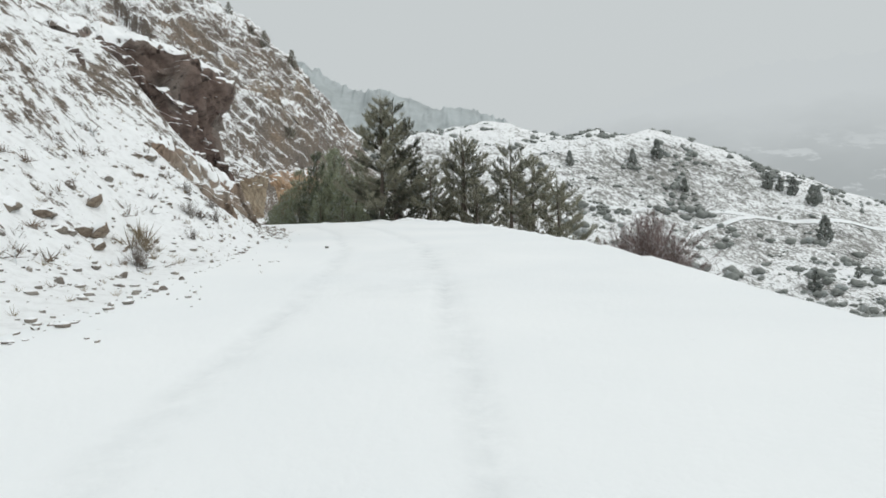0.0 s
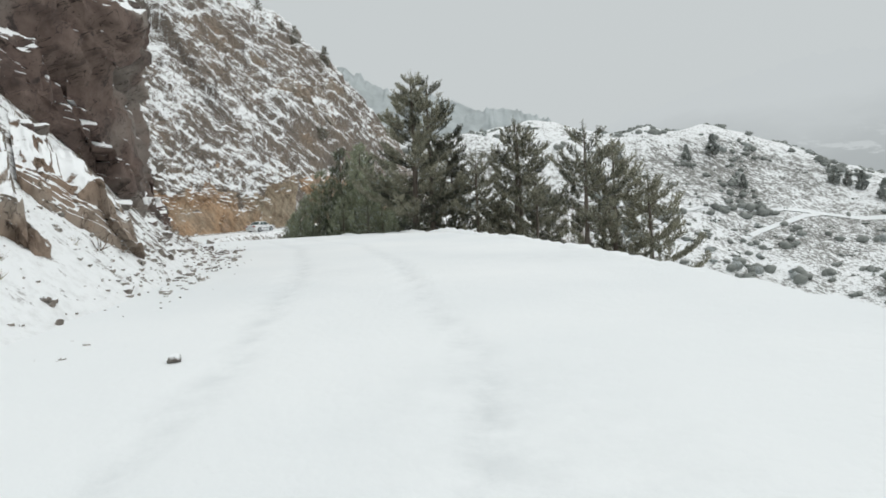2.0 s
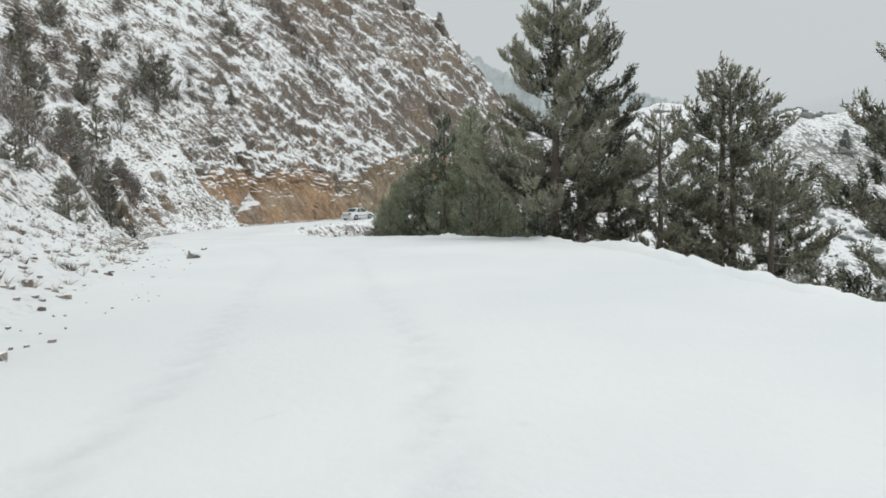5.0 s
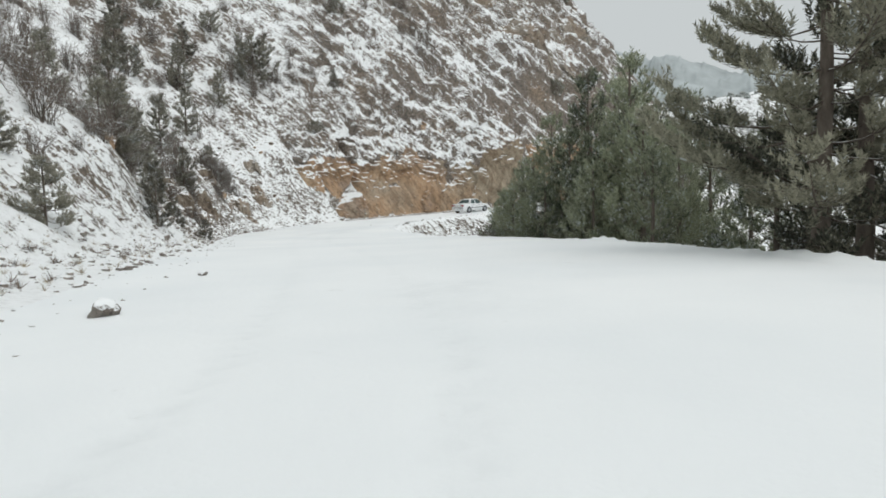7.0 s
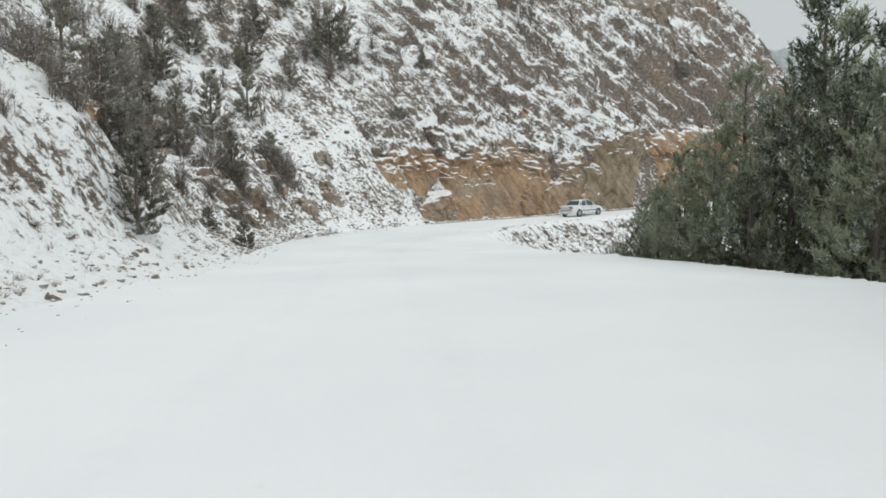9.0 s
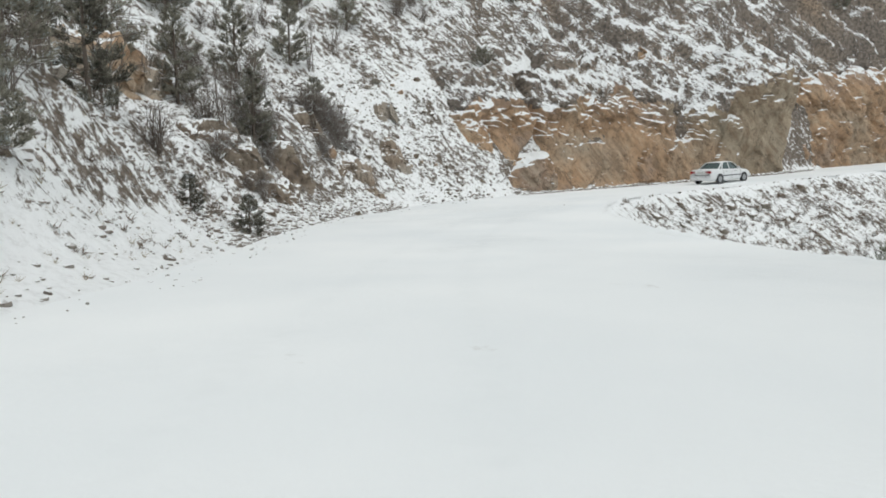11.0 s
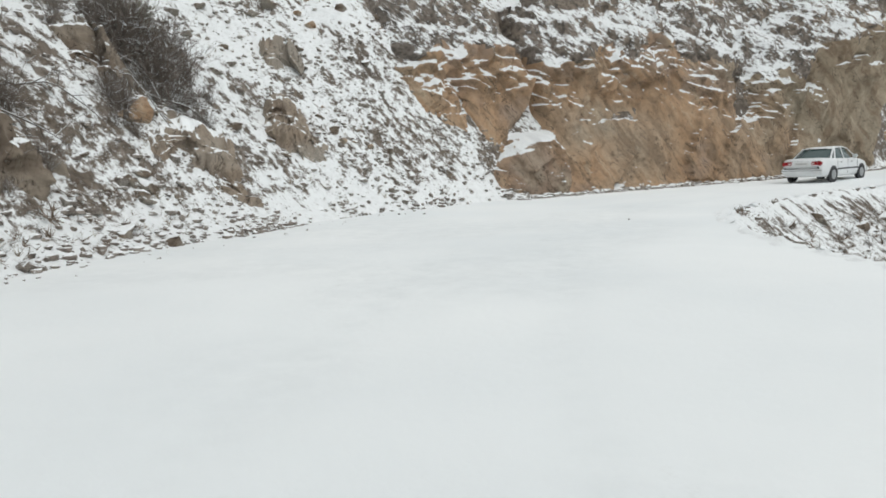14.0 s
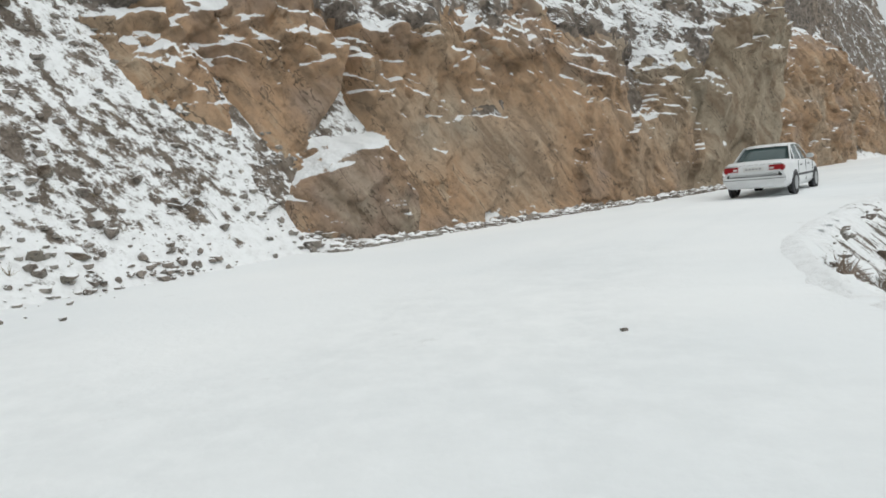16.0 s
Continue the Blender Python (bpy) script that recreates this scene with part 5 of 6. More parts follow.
BRANCH = "bare fallen branch with snow along its top"
for s_, d_, s1, d1, h in [(113.0, 3.4, 114.2, 2.4, 0.3), (115.2, 3.2, 117.2, 2.2, 0.35), (111.6, 4.6, 113.2, 3.4, 0.4), (112.4, 2.6, 113.4, 1.8, 0.25), (116.6, 3.4, 118.4, 2.6, 0.3), (130.0, 1.15, 130.9, 0.85, 0.06), (119.6, 4.2, 121.2, 3.0, 0.3),
                          (111.4, 3.6, 112.3, 2.2, 0.5), (112.0, 4.2, 113.2, 2.6, 0.6), (113.2, 4.0, 114.0, 2.0, 0.5), (113.8, 3.8, 115.2, 2.4, 0.55), (114.4, 4.2, 115.6, 2.6, 0.45), (112.8, 3.0, 114.6, 2.6, 0.35),
                          (115.0, 3.6, 116.2, 1.8, 0.4), (111.0, 3.2, 112.8, 2.8, 0.4), (119.2, 3.6, 120.4, 2.4, 0.4), (120.0, 4.0, 121.8, 3.4, 0.45), (120.6, 3.2, 121.9, 2.5, 0.3)]:
    q = np.linspace(0, 1, 8)
    x, y = foot_point(s_ + (s1 - s_) * q, d_ + (d1 - d_) * q + 0.12 * np.sin(q * 5 + s_))
    main = np.stack([x, y, surf(x, y) + 0.04 + h * np.sin(q * np.pi) ** 0.8 + 0.06 * np.sin(q * 9 + d_)], 1)
    runs = [(main, 0.032 * (1 - 0.75 * q))]
    for k in (2, 3, 4, 5, 6):
        way = rng.normal(0, 0.35, 3) + 0.4 * (main[k] - main[k - 1]) / np.linalg.norm(main[k] - main[k - 1])
        runs.append((main[k] + np.outer((0, 0.5, 1.0), way) + np.outer((0, 0.05, 0.0), (0, 0, 1)), np.array([0.014, 0.009, 0.003])))
    v, f = tubes(runs, 6)
    tagged(new("fallen_branch", mesh_of("fallen_branch", v, f, M_BRANCH)), BRANCH, "branch", "fallen branches")
SAPLING = "small green conifer sapling growing on the snowy bank"
for me, x, y, h in [(small_a, -23.2, 47.5, 1.7), (small_b, -29.4, 56.9, 2.6), (small_a, -26.3, 48.2, 1.5), (small_b, -42.6, 71.6, 3.0), 
                    (small_b, -33.5, 58.5, 3.2), (small_b, -31.5, 58.6, 2.2), (small_a, -46.9, 78.6, 1.9), (small_a, -29.2, 122.0, 1.3), (small_a, -36.4, 66.9, 1.15), (small_a, -36.7, 65.1, 1.0)]:
    plant("conifer_sapling", me, x, y, 60 * x, ground_at(x, y) + h, SAPLING, "saplings")
for x, y, h in [(-53.0, 92.2, 4.0), (-58.3, 92.1, 1.9), (-52.2, 107.4, 2.0), (-30.1, 130.8, 2.0), (-46.8, 94.3, 1.3), (-62.5, 88.0, 2.6), (-57.7, 80.5, 2.4)]:
    plant("juniper_bush", round_bush, x, y, 41 * x, ground_at(x, y) + h, "round dark evergreen bush on the snowy hillside", "hillside conifers")
for x, y, h in [(-57.8, 87.5, 3.6), (-56, 85, 4.2), (-52.5, 86.4, 3.4), (-60.3, 81.4, 4.0), (-62, 83, 3.4), (-54, 108.6, 2.2), (-48, 100, 2.0), (-50, 79.5, 3.8), (-47.2, 74, 4.2), (-44, 69, 3.6),
                (-37, 141.3, 3.6), (-32, 144.3, 3.8), (-40, 142.5, 2.4), (-45, 143.5, 2.8), (-28, 142, 2.4), (-44.5, 66.5, 4.4), (-38, 63, 3.6), (-35, 60, 3.8), (-50, 72, 4.6), (-46, 64, 4.4)]:
    plant("conifer_sapling", small_b, x, y, 37 * x, ground_at(x, y) + h, "dark young conifer standing on the steep hillside", "hillside conifers")

for x, y, h in [(201, 406, 9.7), (209, 407, 7.9), (216, 405, 10.2), (220, 390, 11.5), (226, 396, 9.5), (208, 357, 13.5), (167, 294, 9.3), (145, 393, 7.9), (118, 407, 8.7), (135, 413, 11.5), (77, 396, 8.3), (198, 312, 5.7)]:
    plant("fir_tree", far_fir, x, y, 43 * x, ground_at(x, y) + h, "dark rimed conifer, haze painted into its pale colour, standing on the opposite snowy hill", "far conifers")

# low dark bushes of the opposite hill: too many and too far to count
bush = bmesh.new()
bmesh.ops.create_icosphere(bush, subdivisions=2, radius=1)
bv, bf = np.array([v.co[:] for v in bush.verts]), np.array([[v.index for v in f.verts] for f in bush.faces])
bush.free()
V, F_, base = [], [], 0
made = 0
while made < 1750:
    x, y = rng.uniform(-60, 420), rng.uniform(225, 560)
    if vnoise(np.array([x / 46]), np.array([y / 30]), 77)[0] + 0.6 * vnoise(np.array([x / 14]), np.array([y / 9]), 78)[0] < rng.uniform(-0.6, 0.8) - 0.35 * (x > 110 and y < 350):
        continue
    w = (0.6 + 2.3 * rng.random() ** 2.2) * (1.25 if y < 380 else 1.0)
    conifer = rng.random() < 0.12 and w < 1.3
    for k in range(1 if conifer else int(rng.integers(2, 5))):
        lobe = bv * (1 + 0.45 * vnoise(bv[:, 0] * 2.3 + made, bv[:, 1] * 2.3 + bv[:, 2] * 3 + k, made))[:, None]
        if conifer:
            lobe = lobe * np.c_[np.tile((0.62 - 0.55 * bv[:, 2:]), (1, 2)) + 0.1, np.full(len(bv), 1.25)] * 1.15
        else:
            lobe = lobe * np.array([1.0, 1.0, rng.uniform(0.5, 0.9)]) * rng.uniform(0.5, 0.95)
        dx, dy = (0, 0) if conifer else rng.normal(0, 0.85, 2) * w * np.array([1.2, 0.7])
        V.append(lobe * w + np.array([x + dx, y + dy, ground_at(x + dx, y + dy) + (1.0 if conifer else 0.3) * w]))
        F_.append(bf + base)
        base += len(bv)
    made += 1
tagged(new("distant_bushes", mesh_of("distant_bushes", np.concatenate(V), np.concatenate(F_), M_FARBUSH)), "dark rimed bushes, haze painted into their pale colour, dotting the opposite snowy hill", "bushes", kind="stuff")


# ---- stones and dead grass on the bank ----
def stones(n, place, lo, hi, seed):
    """Many angular stones as arrays; place(rng) gives a spot on the ground."""
    r = np.random.default_rng(seed)
    ico = bmesh.new()
    bmesh.ops.create_icosphere(ico, subdivisions=1, radius=1)
    iv, fc = np.array([v.co[:] for v in ico.verts]), np.array([[v.index for v in f.verts] for f in ico.faces])
    ico.free()
    xy = np.array([place(r) for _ in range(n)])
    z = top_at(xy[:, 0], xy[:, 1])
    size = lo + (hi - lo) * r.random(n) ** 3
    jag = r.uniform(0.55, 1.25, (n, len(iv), 1))
    sq = r.uniform(0.55, 1.1, (n, 1, 3)) * np.array([1.15, 1.15, 0.75])
    a = r.uniform(0, 6.28, n)
    q = iv[None] * jag * sq * size[:, None, None]
    x = q[..., 0] * np.cos(a)[:, None] - q[..., 1] * np.sin(a)[:, None]
    y = q[..., 0] * np.sin(a)[:, None] + q[..., 1] * np.cos(a)[:, None]
    out = np.stack([x + xy[:, :1], y + xy[:, 1:], q[..., 2] + z[:, None] + 0.15 * size[:, None]], -1)
    faces = fc[None] + (np.arange(n) * len(iv))[:, None, None]
    return out.reshape(-1, 3), faces.reshape(-1, 3)


def edge_strip(r):
    q = r.uniform(0, 1)
    y = 82 + 24 * q
    x = np.interp(y, (82, 87, 90, 94, 98.5, 106), (-31.5, -33, -32.4, -31, -29, -26)) + r.uniform(0.35, 2.1)
    return float(x), float(y)


def patchy(place, size, seed, level=-0.1):
    """Spots from place, kept only where a slow noise is high: loose stones lie in streaks."""
    def pick(r):
        while True:
            x, y = place(r)
            if vnoise(np.array([x / size]), np.array([y / size]), seed)[0] + 0.5 * vnoise(np.array([x * 3 / size]), np.array([y * 3 / size]), seed + 1)[0] > level + r.normal(0, 0.25):
                return x, y
    return pick


def on_bank(s0, s1, d0, d1, power=1.0):
    def place(r):
        x, y = foot_point(r.uniform(s0, s1), d0 + (d1 - d0) * r.random() ** power)
        return float(x), float(y)
    return place


for n, pl, lo, hi, sd_ in [(2600, patchy(on_bank(20, 62, 0.0, 6, 1.4), 1.3, 93, -0.3), 0.015, 0.085, 401), (1000, on_bank(62, 104, 0.2, 6, 1.3), 0.025, 0.12, 402), (3000, on_bank(104, 122, 0.0, 6, 1.3), 0.025, 0.13, 403), (3600, patchy(on_bank(120, 134, 0.0, 9, 1.2), 1.6, 91), 0.02, 0.13, 406), (260, on_bank(50, 61.5, -0.7, 1.1), 0.03, 0.12, 408), (420, edge_strip, 0.02, 0.10, 407),
                           (1500, on_bank(132.5, 160, -1.0, 0.3), 0.04, 0.2, 404), (420, on_bank(20, 128, -1.1, 0.3), 0.015, 0.05, 405)]:
    v, f = stones(n, pl, lo, hi, sd_)
    tagged(new("scattered_stones", mesh_of("scattered_stones", v, f, M_STONE, False)), "brown angular stones scattered over the snowy bank", "stones", kind="stuff")


def pebble(seed):
    """A small angular stone."""
    r = np.random.default_rng(seed)
    ico = bmesh.new()
    bmesh.ops.create_icosphere(ico, subdivisions=2, radius=1)
    v, f = np.array([q.co[:] for q in ico.verts]), np.array([[q.index for q in g.verts] for g in ico.faces])
    ico.free()
    for _ in range(12):
        n = r.normal(size=3)
        n /= np.linalg.norm(n)
        v = v - np.maximum(v @ n - r.uniform(0.45, 0.8), 0)[:, None] * n
    return mesh_of("stone", v * r.uniform(0.92, 1.08, (len(v), 1)), f, M_STONE, False)


PEBBLES = [pebble(880 + k) for k in range(6)]
for s0, s1, d0, d1, n, lo, hi in [(30, 58, 0.0, 4, 50, 0.06, 0.14), (62, 104, 0.1, 3.5, 60, 0.06, 0.14), (105, 120, 0.0, 2.6, 50, 0.07, 0.18), (120, 134, 0.0, 6, 110, 0.06, 0.16)]:
    for _ in range(n):
        x, y = foot_point(rr.uniform(s0, s1), d0 + (d1 - d0) * rr.random() ** 1.3)
        k = lo + (hi - lo) * rr.random() ** 2
        ob = tagged(new("stone", PEBBLES[int(rr.integers(0, 6))]), "brown angular stone lying on the snowy bank", "stone", "bank stones")
        ob.matrix_basis = Matrix.Translation((float(x), float(y), float(top_at(np.array([x]), np.array([y]))[0]) + 0.1 * k)) @ pose(0, 0, 0, rr.uniform(-30, 30), rr.uniform(-30, 30), rr.uniform(0, 360)) @ Matrix.Diagonal((1.2 * k, k, 0.95 * k, 1))
TAN_BOULDERS = [build_boulder(760 + k, M_TAN) for k in range(2)]
for x, y, k in [(-6.5, 12.2, 0.42), (-6.2, 11.6, 0.30), (-6.9, 12.9, 0.36), (-6.1, 12.3, 0.2)]:
    ob = tagged(new("boulder", TAN_BOULDERS[int(4 * k)]), "tan boulder half buried in roadside snow", "boulder", "roadside boulders")
    ob.matrix_basis = Matrix.Translation((x, y, ground_at(x, y) - 0.06)) @ pose(0, 0, 0, 10, 35, 20 * x) @ Matrix.Diagonal((1.1 * k, 1.3 * k, 0.5 * k, 1))


def grass(n, place, size, seed):
    r = np.random.default_rng(seed)
    xy = np.array([place(r) for _ in range(n)])
    P = np.c_[xy, surf(xy[:, 0], xy[:, 1]) - 0.02]
    return tufts(P, np.tile((0, 0, 1.0), (n, 1)), size * r.uniform(0.6, 1.3, n), r, 14, 0.03, 0.6)


for n, pl, sz_, sd_ in [(350, on_bank(26, 62, 0.4, 6, 1.0), 0.15, 501), (14, on_bank(42.6, 43.6, 1.2, 1.8, 1.0), 0.4, 504), (600, on_bank(62, 104, 0.4, 7, 1.0), 0.18, 502), (500, on_bank(104, 132, 0.4, 9, 1.0), 0.18, 503)]:
    v, f = grass(n, pl, sz_, sd_)
    tagged(new("dead_grass", mesh_of("dead_grass", v, f, M_GRASS, False)), "dry straw-brown grass tufts poking through snow", "grass", kind="stuff")



def brush(n, place, lo, hi, seed):
    """Low mounds of dead heath."""
    r = np.random.default_rng(seed)
    xy = np.array([place(r) for _ in range(n)])
    P = np.c_[xy, surf(xy[:, 0], xy[:, 1]) - 0.02]
    size = lo + (hi - lo) * r.random(n) ** 2
    P = np.repeat(P, 3, 0)
    size = np.repeat(size, 3)
    P[:, :2] += r.normal(0, 0.35, (3 * n, 2)) * size[:, None]
    return tufts(P, np.tile((0, 0, 1.0), (3 * n, 1)), size, r, 9, 0.052, 0.85)


def verge(r):
    e = r.uniform(0.2, 7) ** 1.0
    q = np.array([-33, 87]) + r.uniform(0, 1) * np.array([9, 24]) + e * np.array([0.93, -0.37])
    return float(q[0]), float(q[1])


for n, pl, lo, hi, sd_ in [(900, patchy(on_bank(20, 62, 0.6, 9, 1.0), 1.8, 95), 0.08, 0.26, 601), (1000, on_bank(62, 104, 0.8, 9, 1.2), 0.08, 0.24, 602), (700, on_bank(106, 119, 0.3, 3.5, 1.0), 0.07, 0.22, 608), (420, on_bank(104, 122, 0.8, 14, 1.0), 0.12, 0.36, 603), (50, on_bank(121, 134, 4.0, 14, 1.0), 0.08, 0.2, 606),
                           (1500, on_bank(133, 172, 7, 34, 1.0), 0.2, 0.65, 604), (260, on_bank(112, 133, 12, 34, 1.0), 0.25, 0.6, 607), (1700, verge, 0.12, 0.38, 605)]:
    v, f = brush(n, pl, lo, hi, sd_)
    tagged(new("dead_brush", mesh_of("dead_brush", v, f, M_BRUSH, False)), "low grey-brown dead brush among snow patches", "brush", kind="stuff")
thin_tree = build_shrub(340, 4.6, 1.5, 9, M_TWIG)
for x, y, k in [(-43.3, 71.9, 1.0), (-45.5, 73.5, 0.8), (-42.2, 69.8, 0.75), (-55.8, 85.0, 0.9), (-53.5, 89.5, 0.8), (-39.5, 64.2, 0.9), (-36.2, 61.0, 0.8), (-47.5, 68.0, 1.0), (-54.8, 92.6, 1.1), (-55.4, 93.5, 0.95), (-54.3, 93.4, 0.9), (-49.8, 80.8, 0.8), (-51.5, 84.2, 0.75)]:
    set_plant("bare_tree", thin_tree, x, y, 50 * x, k, "slender leafless tree on the snowy bank", "tree", "bare trees")
ROAD_STONE = build_boulder(771, M_STONE)
for x, y, k in [(-13.5, 41.4, 0.24), (-16.0, 45.6, 0.10), (-2.9, 16.2, 0.07), (-34.5, 83.9, 0.035), (-40.9, 84.2, 0.05), (-42.6, 89.3, 0.13)]:
    ob = tagged(new("stone", ROAD_STONE), "brown stone lying on the snowy road", "stone")
    ob.matrix_basis = Matrix.Translation((x, y, float(road_level(np.array([x]), np.array([y]))[0]) + 0.35 * k)) @ pose(0, 0, 0, 8, 5, 30 * x) @ Matrix.Diagonal((1.2 * k, k, 0.8 * k, 1))


# ---- the white saloon ahead ----
M_PAINT = plain_material("white_car_paint", (0.72, 0.735, 0.74), 0.28, vary=0.06, scale=3)
M_GLASS = plain_material("car_glass", (0.055, 0.085, 0.085), 0.06, vary=0.05)
M_TYRE = plain_material("tyre_rubber", (0.03, 0.03, 0.03), 0.85)
M_RIM = plain_material("wheel_rim", (0.38, 0.39, 0.40), 0.4, 0.7)
M_LAMP = plain_material("red_lamp_glass", (0.30, 0.012, 0.016), 0.35, spec=0.25)
M_SEAM = plain_material("shut_line", (0.30, 0.30, 0.31), 0.7)
M_TRIM = plain_material("black_trim", (0.04, 0.04, 0.045), 0.6)
M_PLATE = plain_material("plate_white", (0.65, 0.65, 0.63), 0.5)


def loft(rows, close=True):
    """Skin through rows of points; rows have equal length."""
    bm = bmesh.new()
    rings = [[bm.verts.new(p) for p in r] for r in rows]
    n = len(rings[0])
    for a, c in zip(rings[:-1], rings[1:]):
        for k in range(n if close else n - 1):
            bm.faces.new((a[k], a[(k + 1) % n], c[(k + 1) % n], c[k]))
    if close:
        bm.faces.new(rings[0][::-1])
        bm.faces.new(rings[-1])
    for f in bm.faces:
        f.smooth = True
    bmesh.ops.recalc_face_normals(bm, faces=bm.faces)
    return bm


def box(x0, x1, y0, y1, z0, z1, soft=0.012):
    bm = bmesh.new()
    bmesh.ops.create_cube(bm, size=1, matrix=Matrix.Translation(((x0 + x1) / 2, (y0 + y1) / 2, (z0 + z1) / 2)) @ Matrix.Diagonal((x1 - x0, y1 - y0, z1 - z0, 1)))
    bmesh.ops.bevel(bm, geom=bm.edges[:], offset=soft, segments=2, affect="EDGES")
    return bm


def slab(points, thick):
    """A thin panel over the given corners."""
    bm = bmesh.new()
    f = bm.faces.new([bm.verts.new(p) for p in points])
    bm.normal_update()
    n = f.normal * thick
    g = bmesh.ops.extrude_face_region(bm, geom=[f])
    bmesh.ops.translate(bm, vec=n, verts=[v for v in g["geom"] if isinstance(v, bmesh.types.BMVert)])
    bmesh.ops.recalc_face_normals(bm, faces=bm.faces)
    return bm


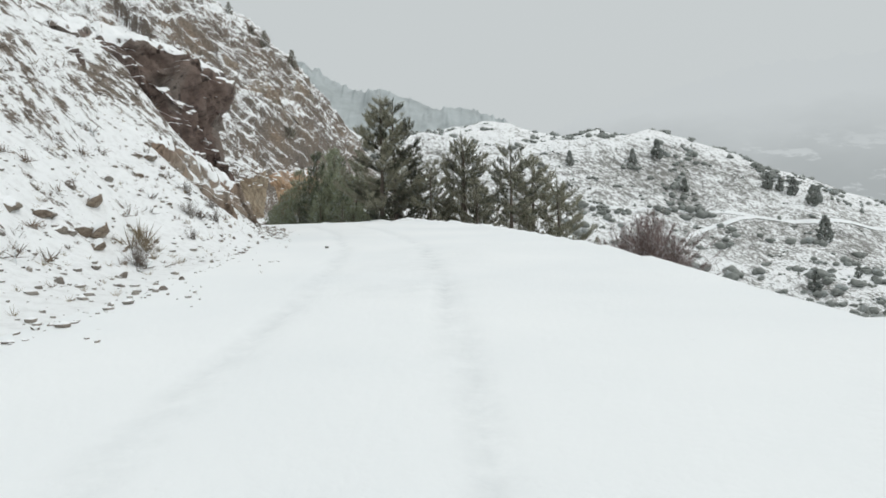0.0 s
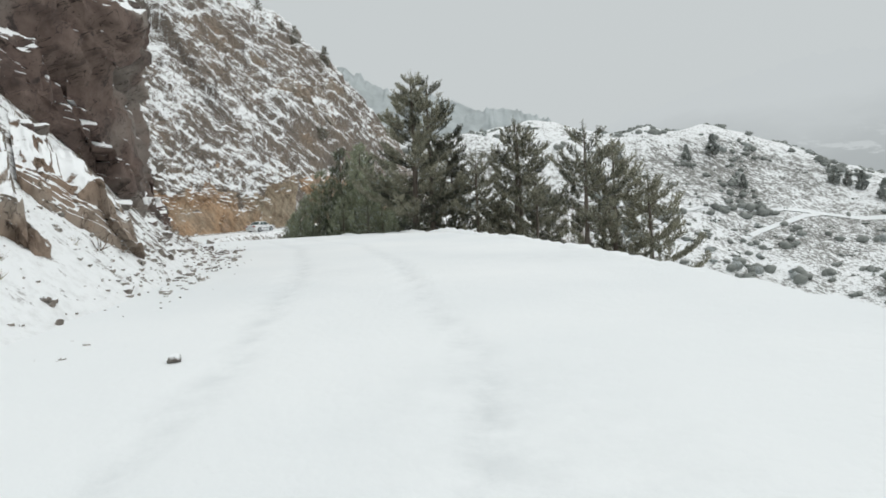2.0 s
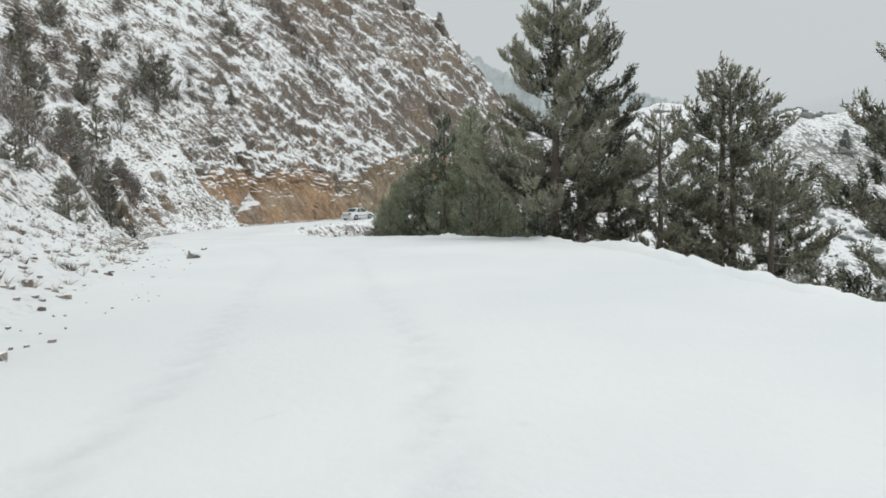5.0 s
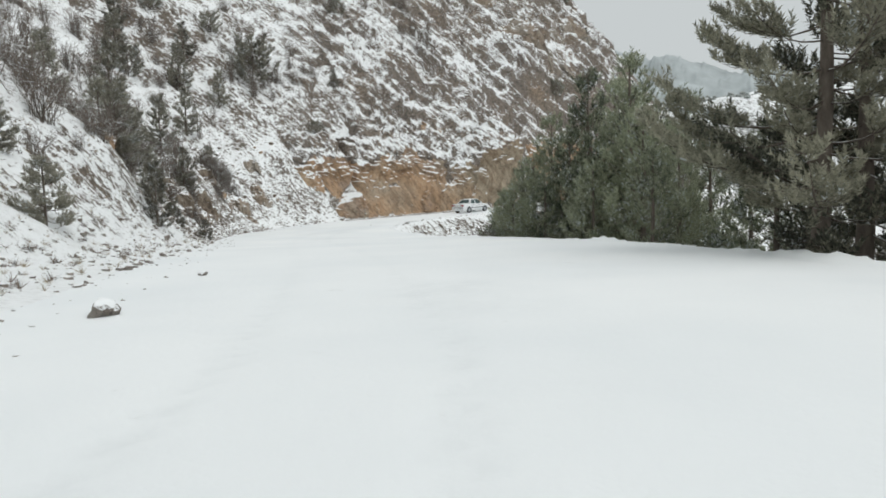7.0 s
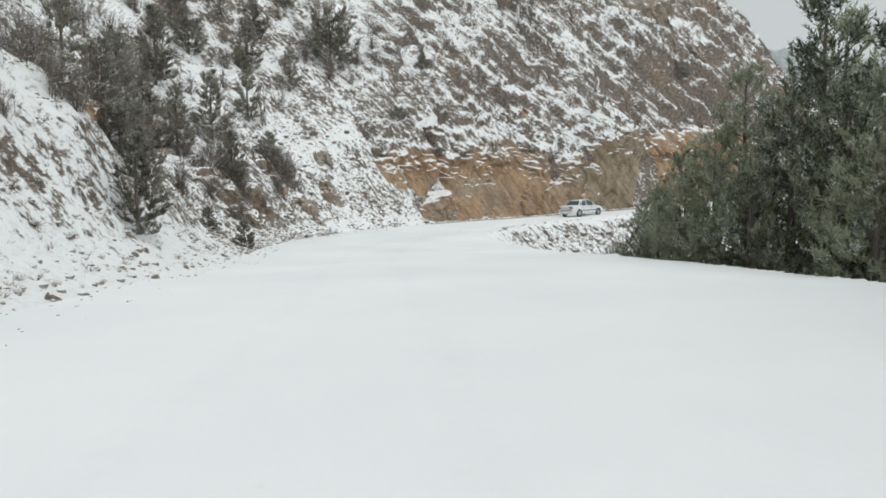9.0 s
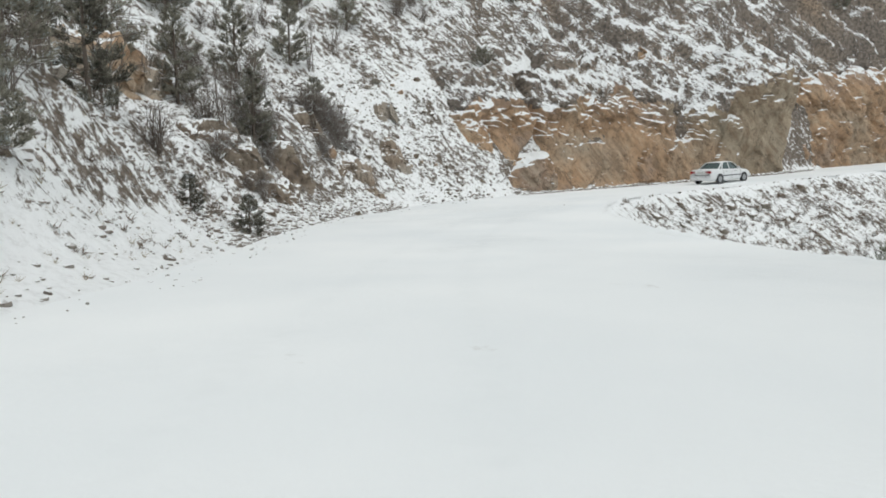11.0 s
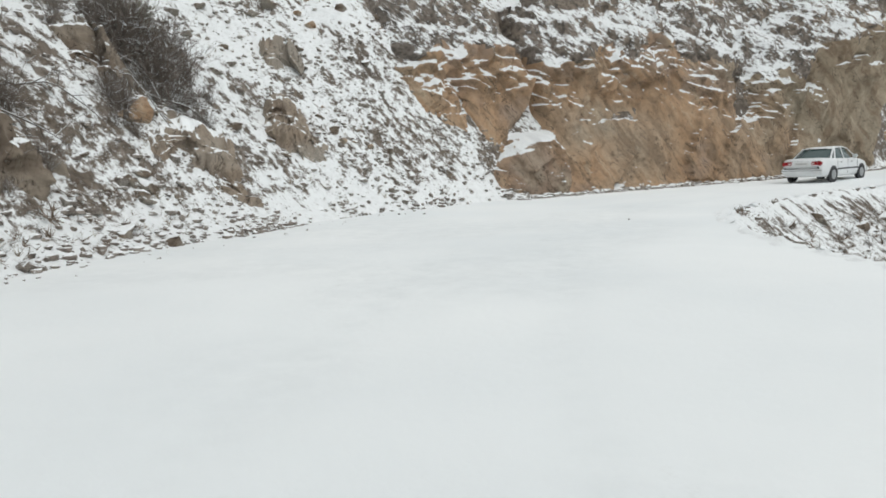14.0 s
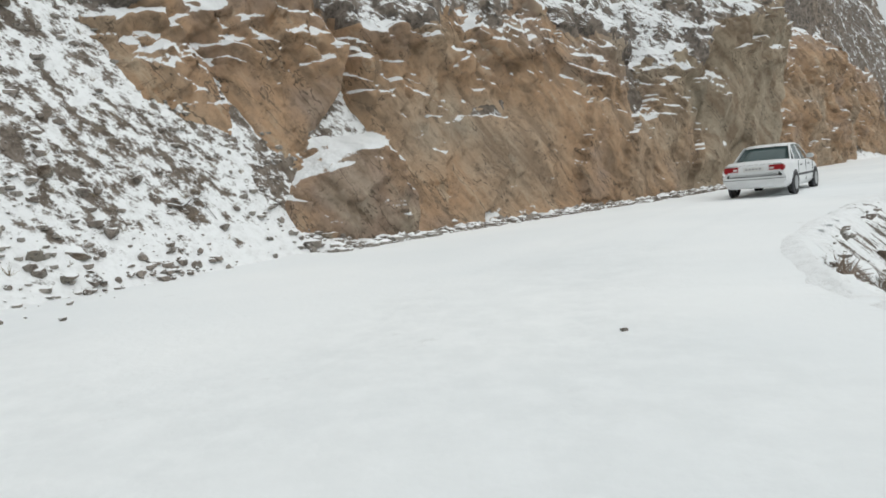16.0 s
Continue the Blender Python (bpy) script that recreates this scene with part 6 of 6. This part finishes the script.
def build_car():
    car = tagged(new("car"), "older white saloon car with red tail lamps on the snowy road", "car")

    def section(y, hw, low, top):
        q = [(0.86, low), (0.97, low + 0.10), (1.0, low + 0.24), (1.0, 0.55), (0.985, top - 0.16), (0.95, top - 0.05), (0.86, top - 0.005), (0.45, top + 0.012)]
        return [(hw * a, y, z) for a, z in q] + [(-hw * a, y, z) for a, z in q[::-1]]

    rows = [section(*r) for r in [(-2.17, 0.64, 0.42, 0.76), (-2.14, 0.74, 0.30, 0.86), (-2.05, 0.79, 0.25, 0.935), (-1.85, 0.82, 0.23, 0.965), (-1.45, 0.835, 0.22, 0.97), (-0.9, 0.845, 0.20, 0.95), (0.0, 0.85, 0.20, 0.93),
                                  (0.85, 0.845, 0.20, 0.92), (1.4, 0.825, 0.22, 0.86), (1.85, 0.79, 0.24, 0.78), (2.06, 0.72, 0.28, 0.70), (2.16, 0.60, 0.36, 0.62)]]
    part("body", loft(rows), M_PAINT, car)
    # cabin: glass shell, roof and pillars
    cab = [(-1.32, 0.94, 0.70), (-0.74, 1.345, 0.56), (-0.48, 1.395, 0.555), (0.05, 1.40, 0.555), (0.32, 1.36, 0.56), (1.02, 0.91, 0.70)]
    belt = 0.755
    glass = [[(belt, y, 0.90), (w, y, z - 0.012), (w * 0.5, y, z), (-w * 0.5, y, z), (-w, y, z - 0.012), (-belt, y, 0.90)] for y, z, w in cab]
    part("window_glass", loft(glass, False), M_GLASS, car, "greenish tinted car glass")
    roof = [[(w + 0.02, y, z - 0.045), (w, y, z + 0.005), (w * 0.5, y, z + 0.022), (-w * 0.5, y, z + 0.022), (-w, y, z + 0.005), (-w - 0.02, y, z - 0.045)] for y, z, w in
            [(-0.80, 1.315, 0.565), (-0.72, 1.36, 0.56), (-0.48, 1.40, 0.555), (0.05, 1.405, 0.555), (0.28, 1.375, 0.56), (0.36, 1.335, 0.565)]]
    part("roof", loft(roof, False), M_PAINT, car)
    for sgn in (1, -1):
        for y0, z0, y1, z1, wide in ((-1.34, 0.93, -0.74, 1.36, 0.15), (-0.20, 0.91, -0.18, 1.39, 0.06), (1.04, 0.90, 0.34, 1.36, 0.06), (-1.02, 0.92, -0.66, 1.36, 0.10)):
            x0, x1 = sgn * (belt + 0.006 if abs(y0) < 1.2 and y0 < 1.0 else 0.735), sgn * 0.572
            part("pillar", slab([(x0, y0 - wide / 2, z0), (x0, y0 + wide / 2, z0), (x1, y1 + wide / 2, z1), (x1, y1 - wide / 2, z1)], 0.014 * sgn), M_PAINT, car)
        part("door_mirror", box(sgn * 0.80 - 0.07, sgn * 0.80 + 0.11 * sgn + 0.02, 0.62, 0.74, 0.93, 1.06, 0.03), M_PAINT, car)
        part("side_moulding", box(*sorted((sgn * 0.845, sgn * 0.862)), -0.95, 0.95, 0.48, 0.54, 0.004), M_TRIM, car, "dark side moulding strip")
        for y in (-0.92, -0.02, 0.88):
            part("door_seam", box(*sorted((sgn * 0.835, sgn * 0.852)), y - 0.003, y + 0.003, 0.32, 0.90, 0.001), M_SEAM, car)
        for y in (-0.62, 0.30):
            part("door_handle", box(*sorted((sgn * 0.84, sgn * 0.868)), y - 0.08, y + 0.08, 0.76, 0.79, 0.006), M_TRIM, car)
        lamp = part("tail_lamp", box(*sorted((sgn * 0.36, sgn * 0.765)), -2.185, -1.98, 0.685, 0.85, 0.03), M_LAMP, car, "red tail lamp")
        part("reflector", box(*sorted((sgn * 0.40, sgn * 0.52)), -2.192, -2.17, 0.735, 0.80, 0.008), M_PLATE, lamp, "pale reversing lamp")
        for y in (-1.27, 1.30):
            arch = bmesh.new()
            bmesh.ops.create_cone(arch, cap_ends=True, segments=28, radius1=0.345, radius2=0.345, depth=0.05, matrix=Matrix.Translation((sgn * 0.822, y, 0.31)) @ Matrix.Rotation(radians(90), 4, "Y"))
            part("wheel_arch", arch, M_TRIM, car, "dark wheel arch")
            wheel = new("wheel")
            wheel.parent = car
            tyre = bmesh.new()
            prof = [(0.20, -0.085), (0.27, -0.095), (0.298, -0.07), (0.302, 0), (0.298, 0.07), (0.27, 0.095), (0.20, 0.085)]
            ring = [[(sgn * 0.765 + dx, y + r * math.cos(a), 0.302 + r * math.sin(a)) for r, dx in prof] for a in np.linspace(0, 2 * math.pi, 29)]
            tyre.free()
            part("tyre", loft(ring, False), M_TYRE, wheel, "snow-dusted black tyre")
            rim = bmesh.new()
            bmesh.ops.create_cone(rim, cap_ends=True, segments=24, radius1=0.205, radius2=0.19, depth=0.15, matrix=Matrix.Translation((sgn * 0.785, y, 0.302)) @ Matrix.Rotation(radians(90), 4, "Y"))
            part("rim", rim, M_RIM, wheel, "grey wheel rim")
    part("bumper", box(-0.80, 0.80, -2.205, -2.02, 0.36, 0.60, 0.05), M_PAINT, car)
    part("bumper_strip", box(-0.79, 0.79, -2.212, -2.19, 0.485, 0.50, 0.003), M_TRIM, car, "dark bumper strip")
    part("front_bumper", box(-0.76, 0.76, 2.0, 2.2, 0.30, 0.54, 0.05), M_PAINT, car)
    plate = part("number_plate", box(-0.26, 0.26, -2.185, -2.15, 0.71, 0.82, 0.006), M_PLATE, car)
    for k in range(5):
        part("bar", box(-0.20 + 0.085 * k, -0.145 + 0.085 * k, -2.19, -2.183, 0.745, 0.785, 0.002), M_SEAM, plate)
    part("boot_seam", box(-0.72, 0.72, -2.14, -2.10, 0.868, 0.876, 0.002), M_TRIM, car)
    return car


car = build_car()
car.matrix_basis = pose(-31.9, 100.6, float(road_level(np.array([-31.9]), np.array([100.6]))[0]) - 0.005, 1.9, 0, -18.5)
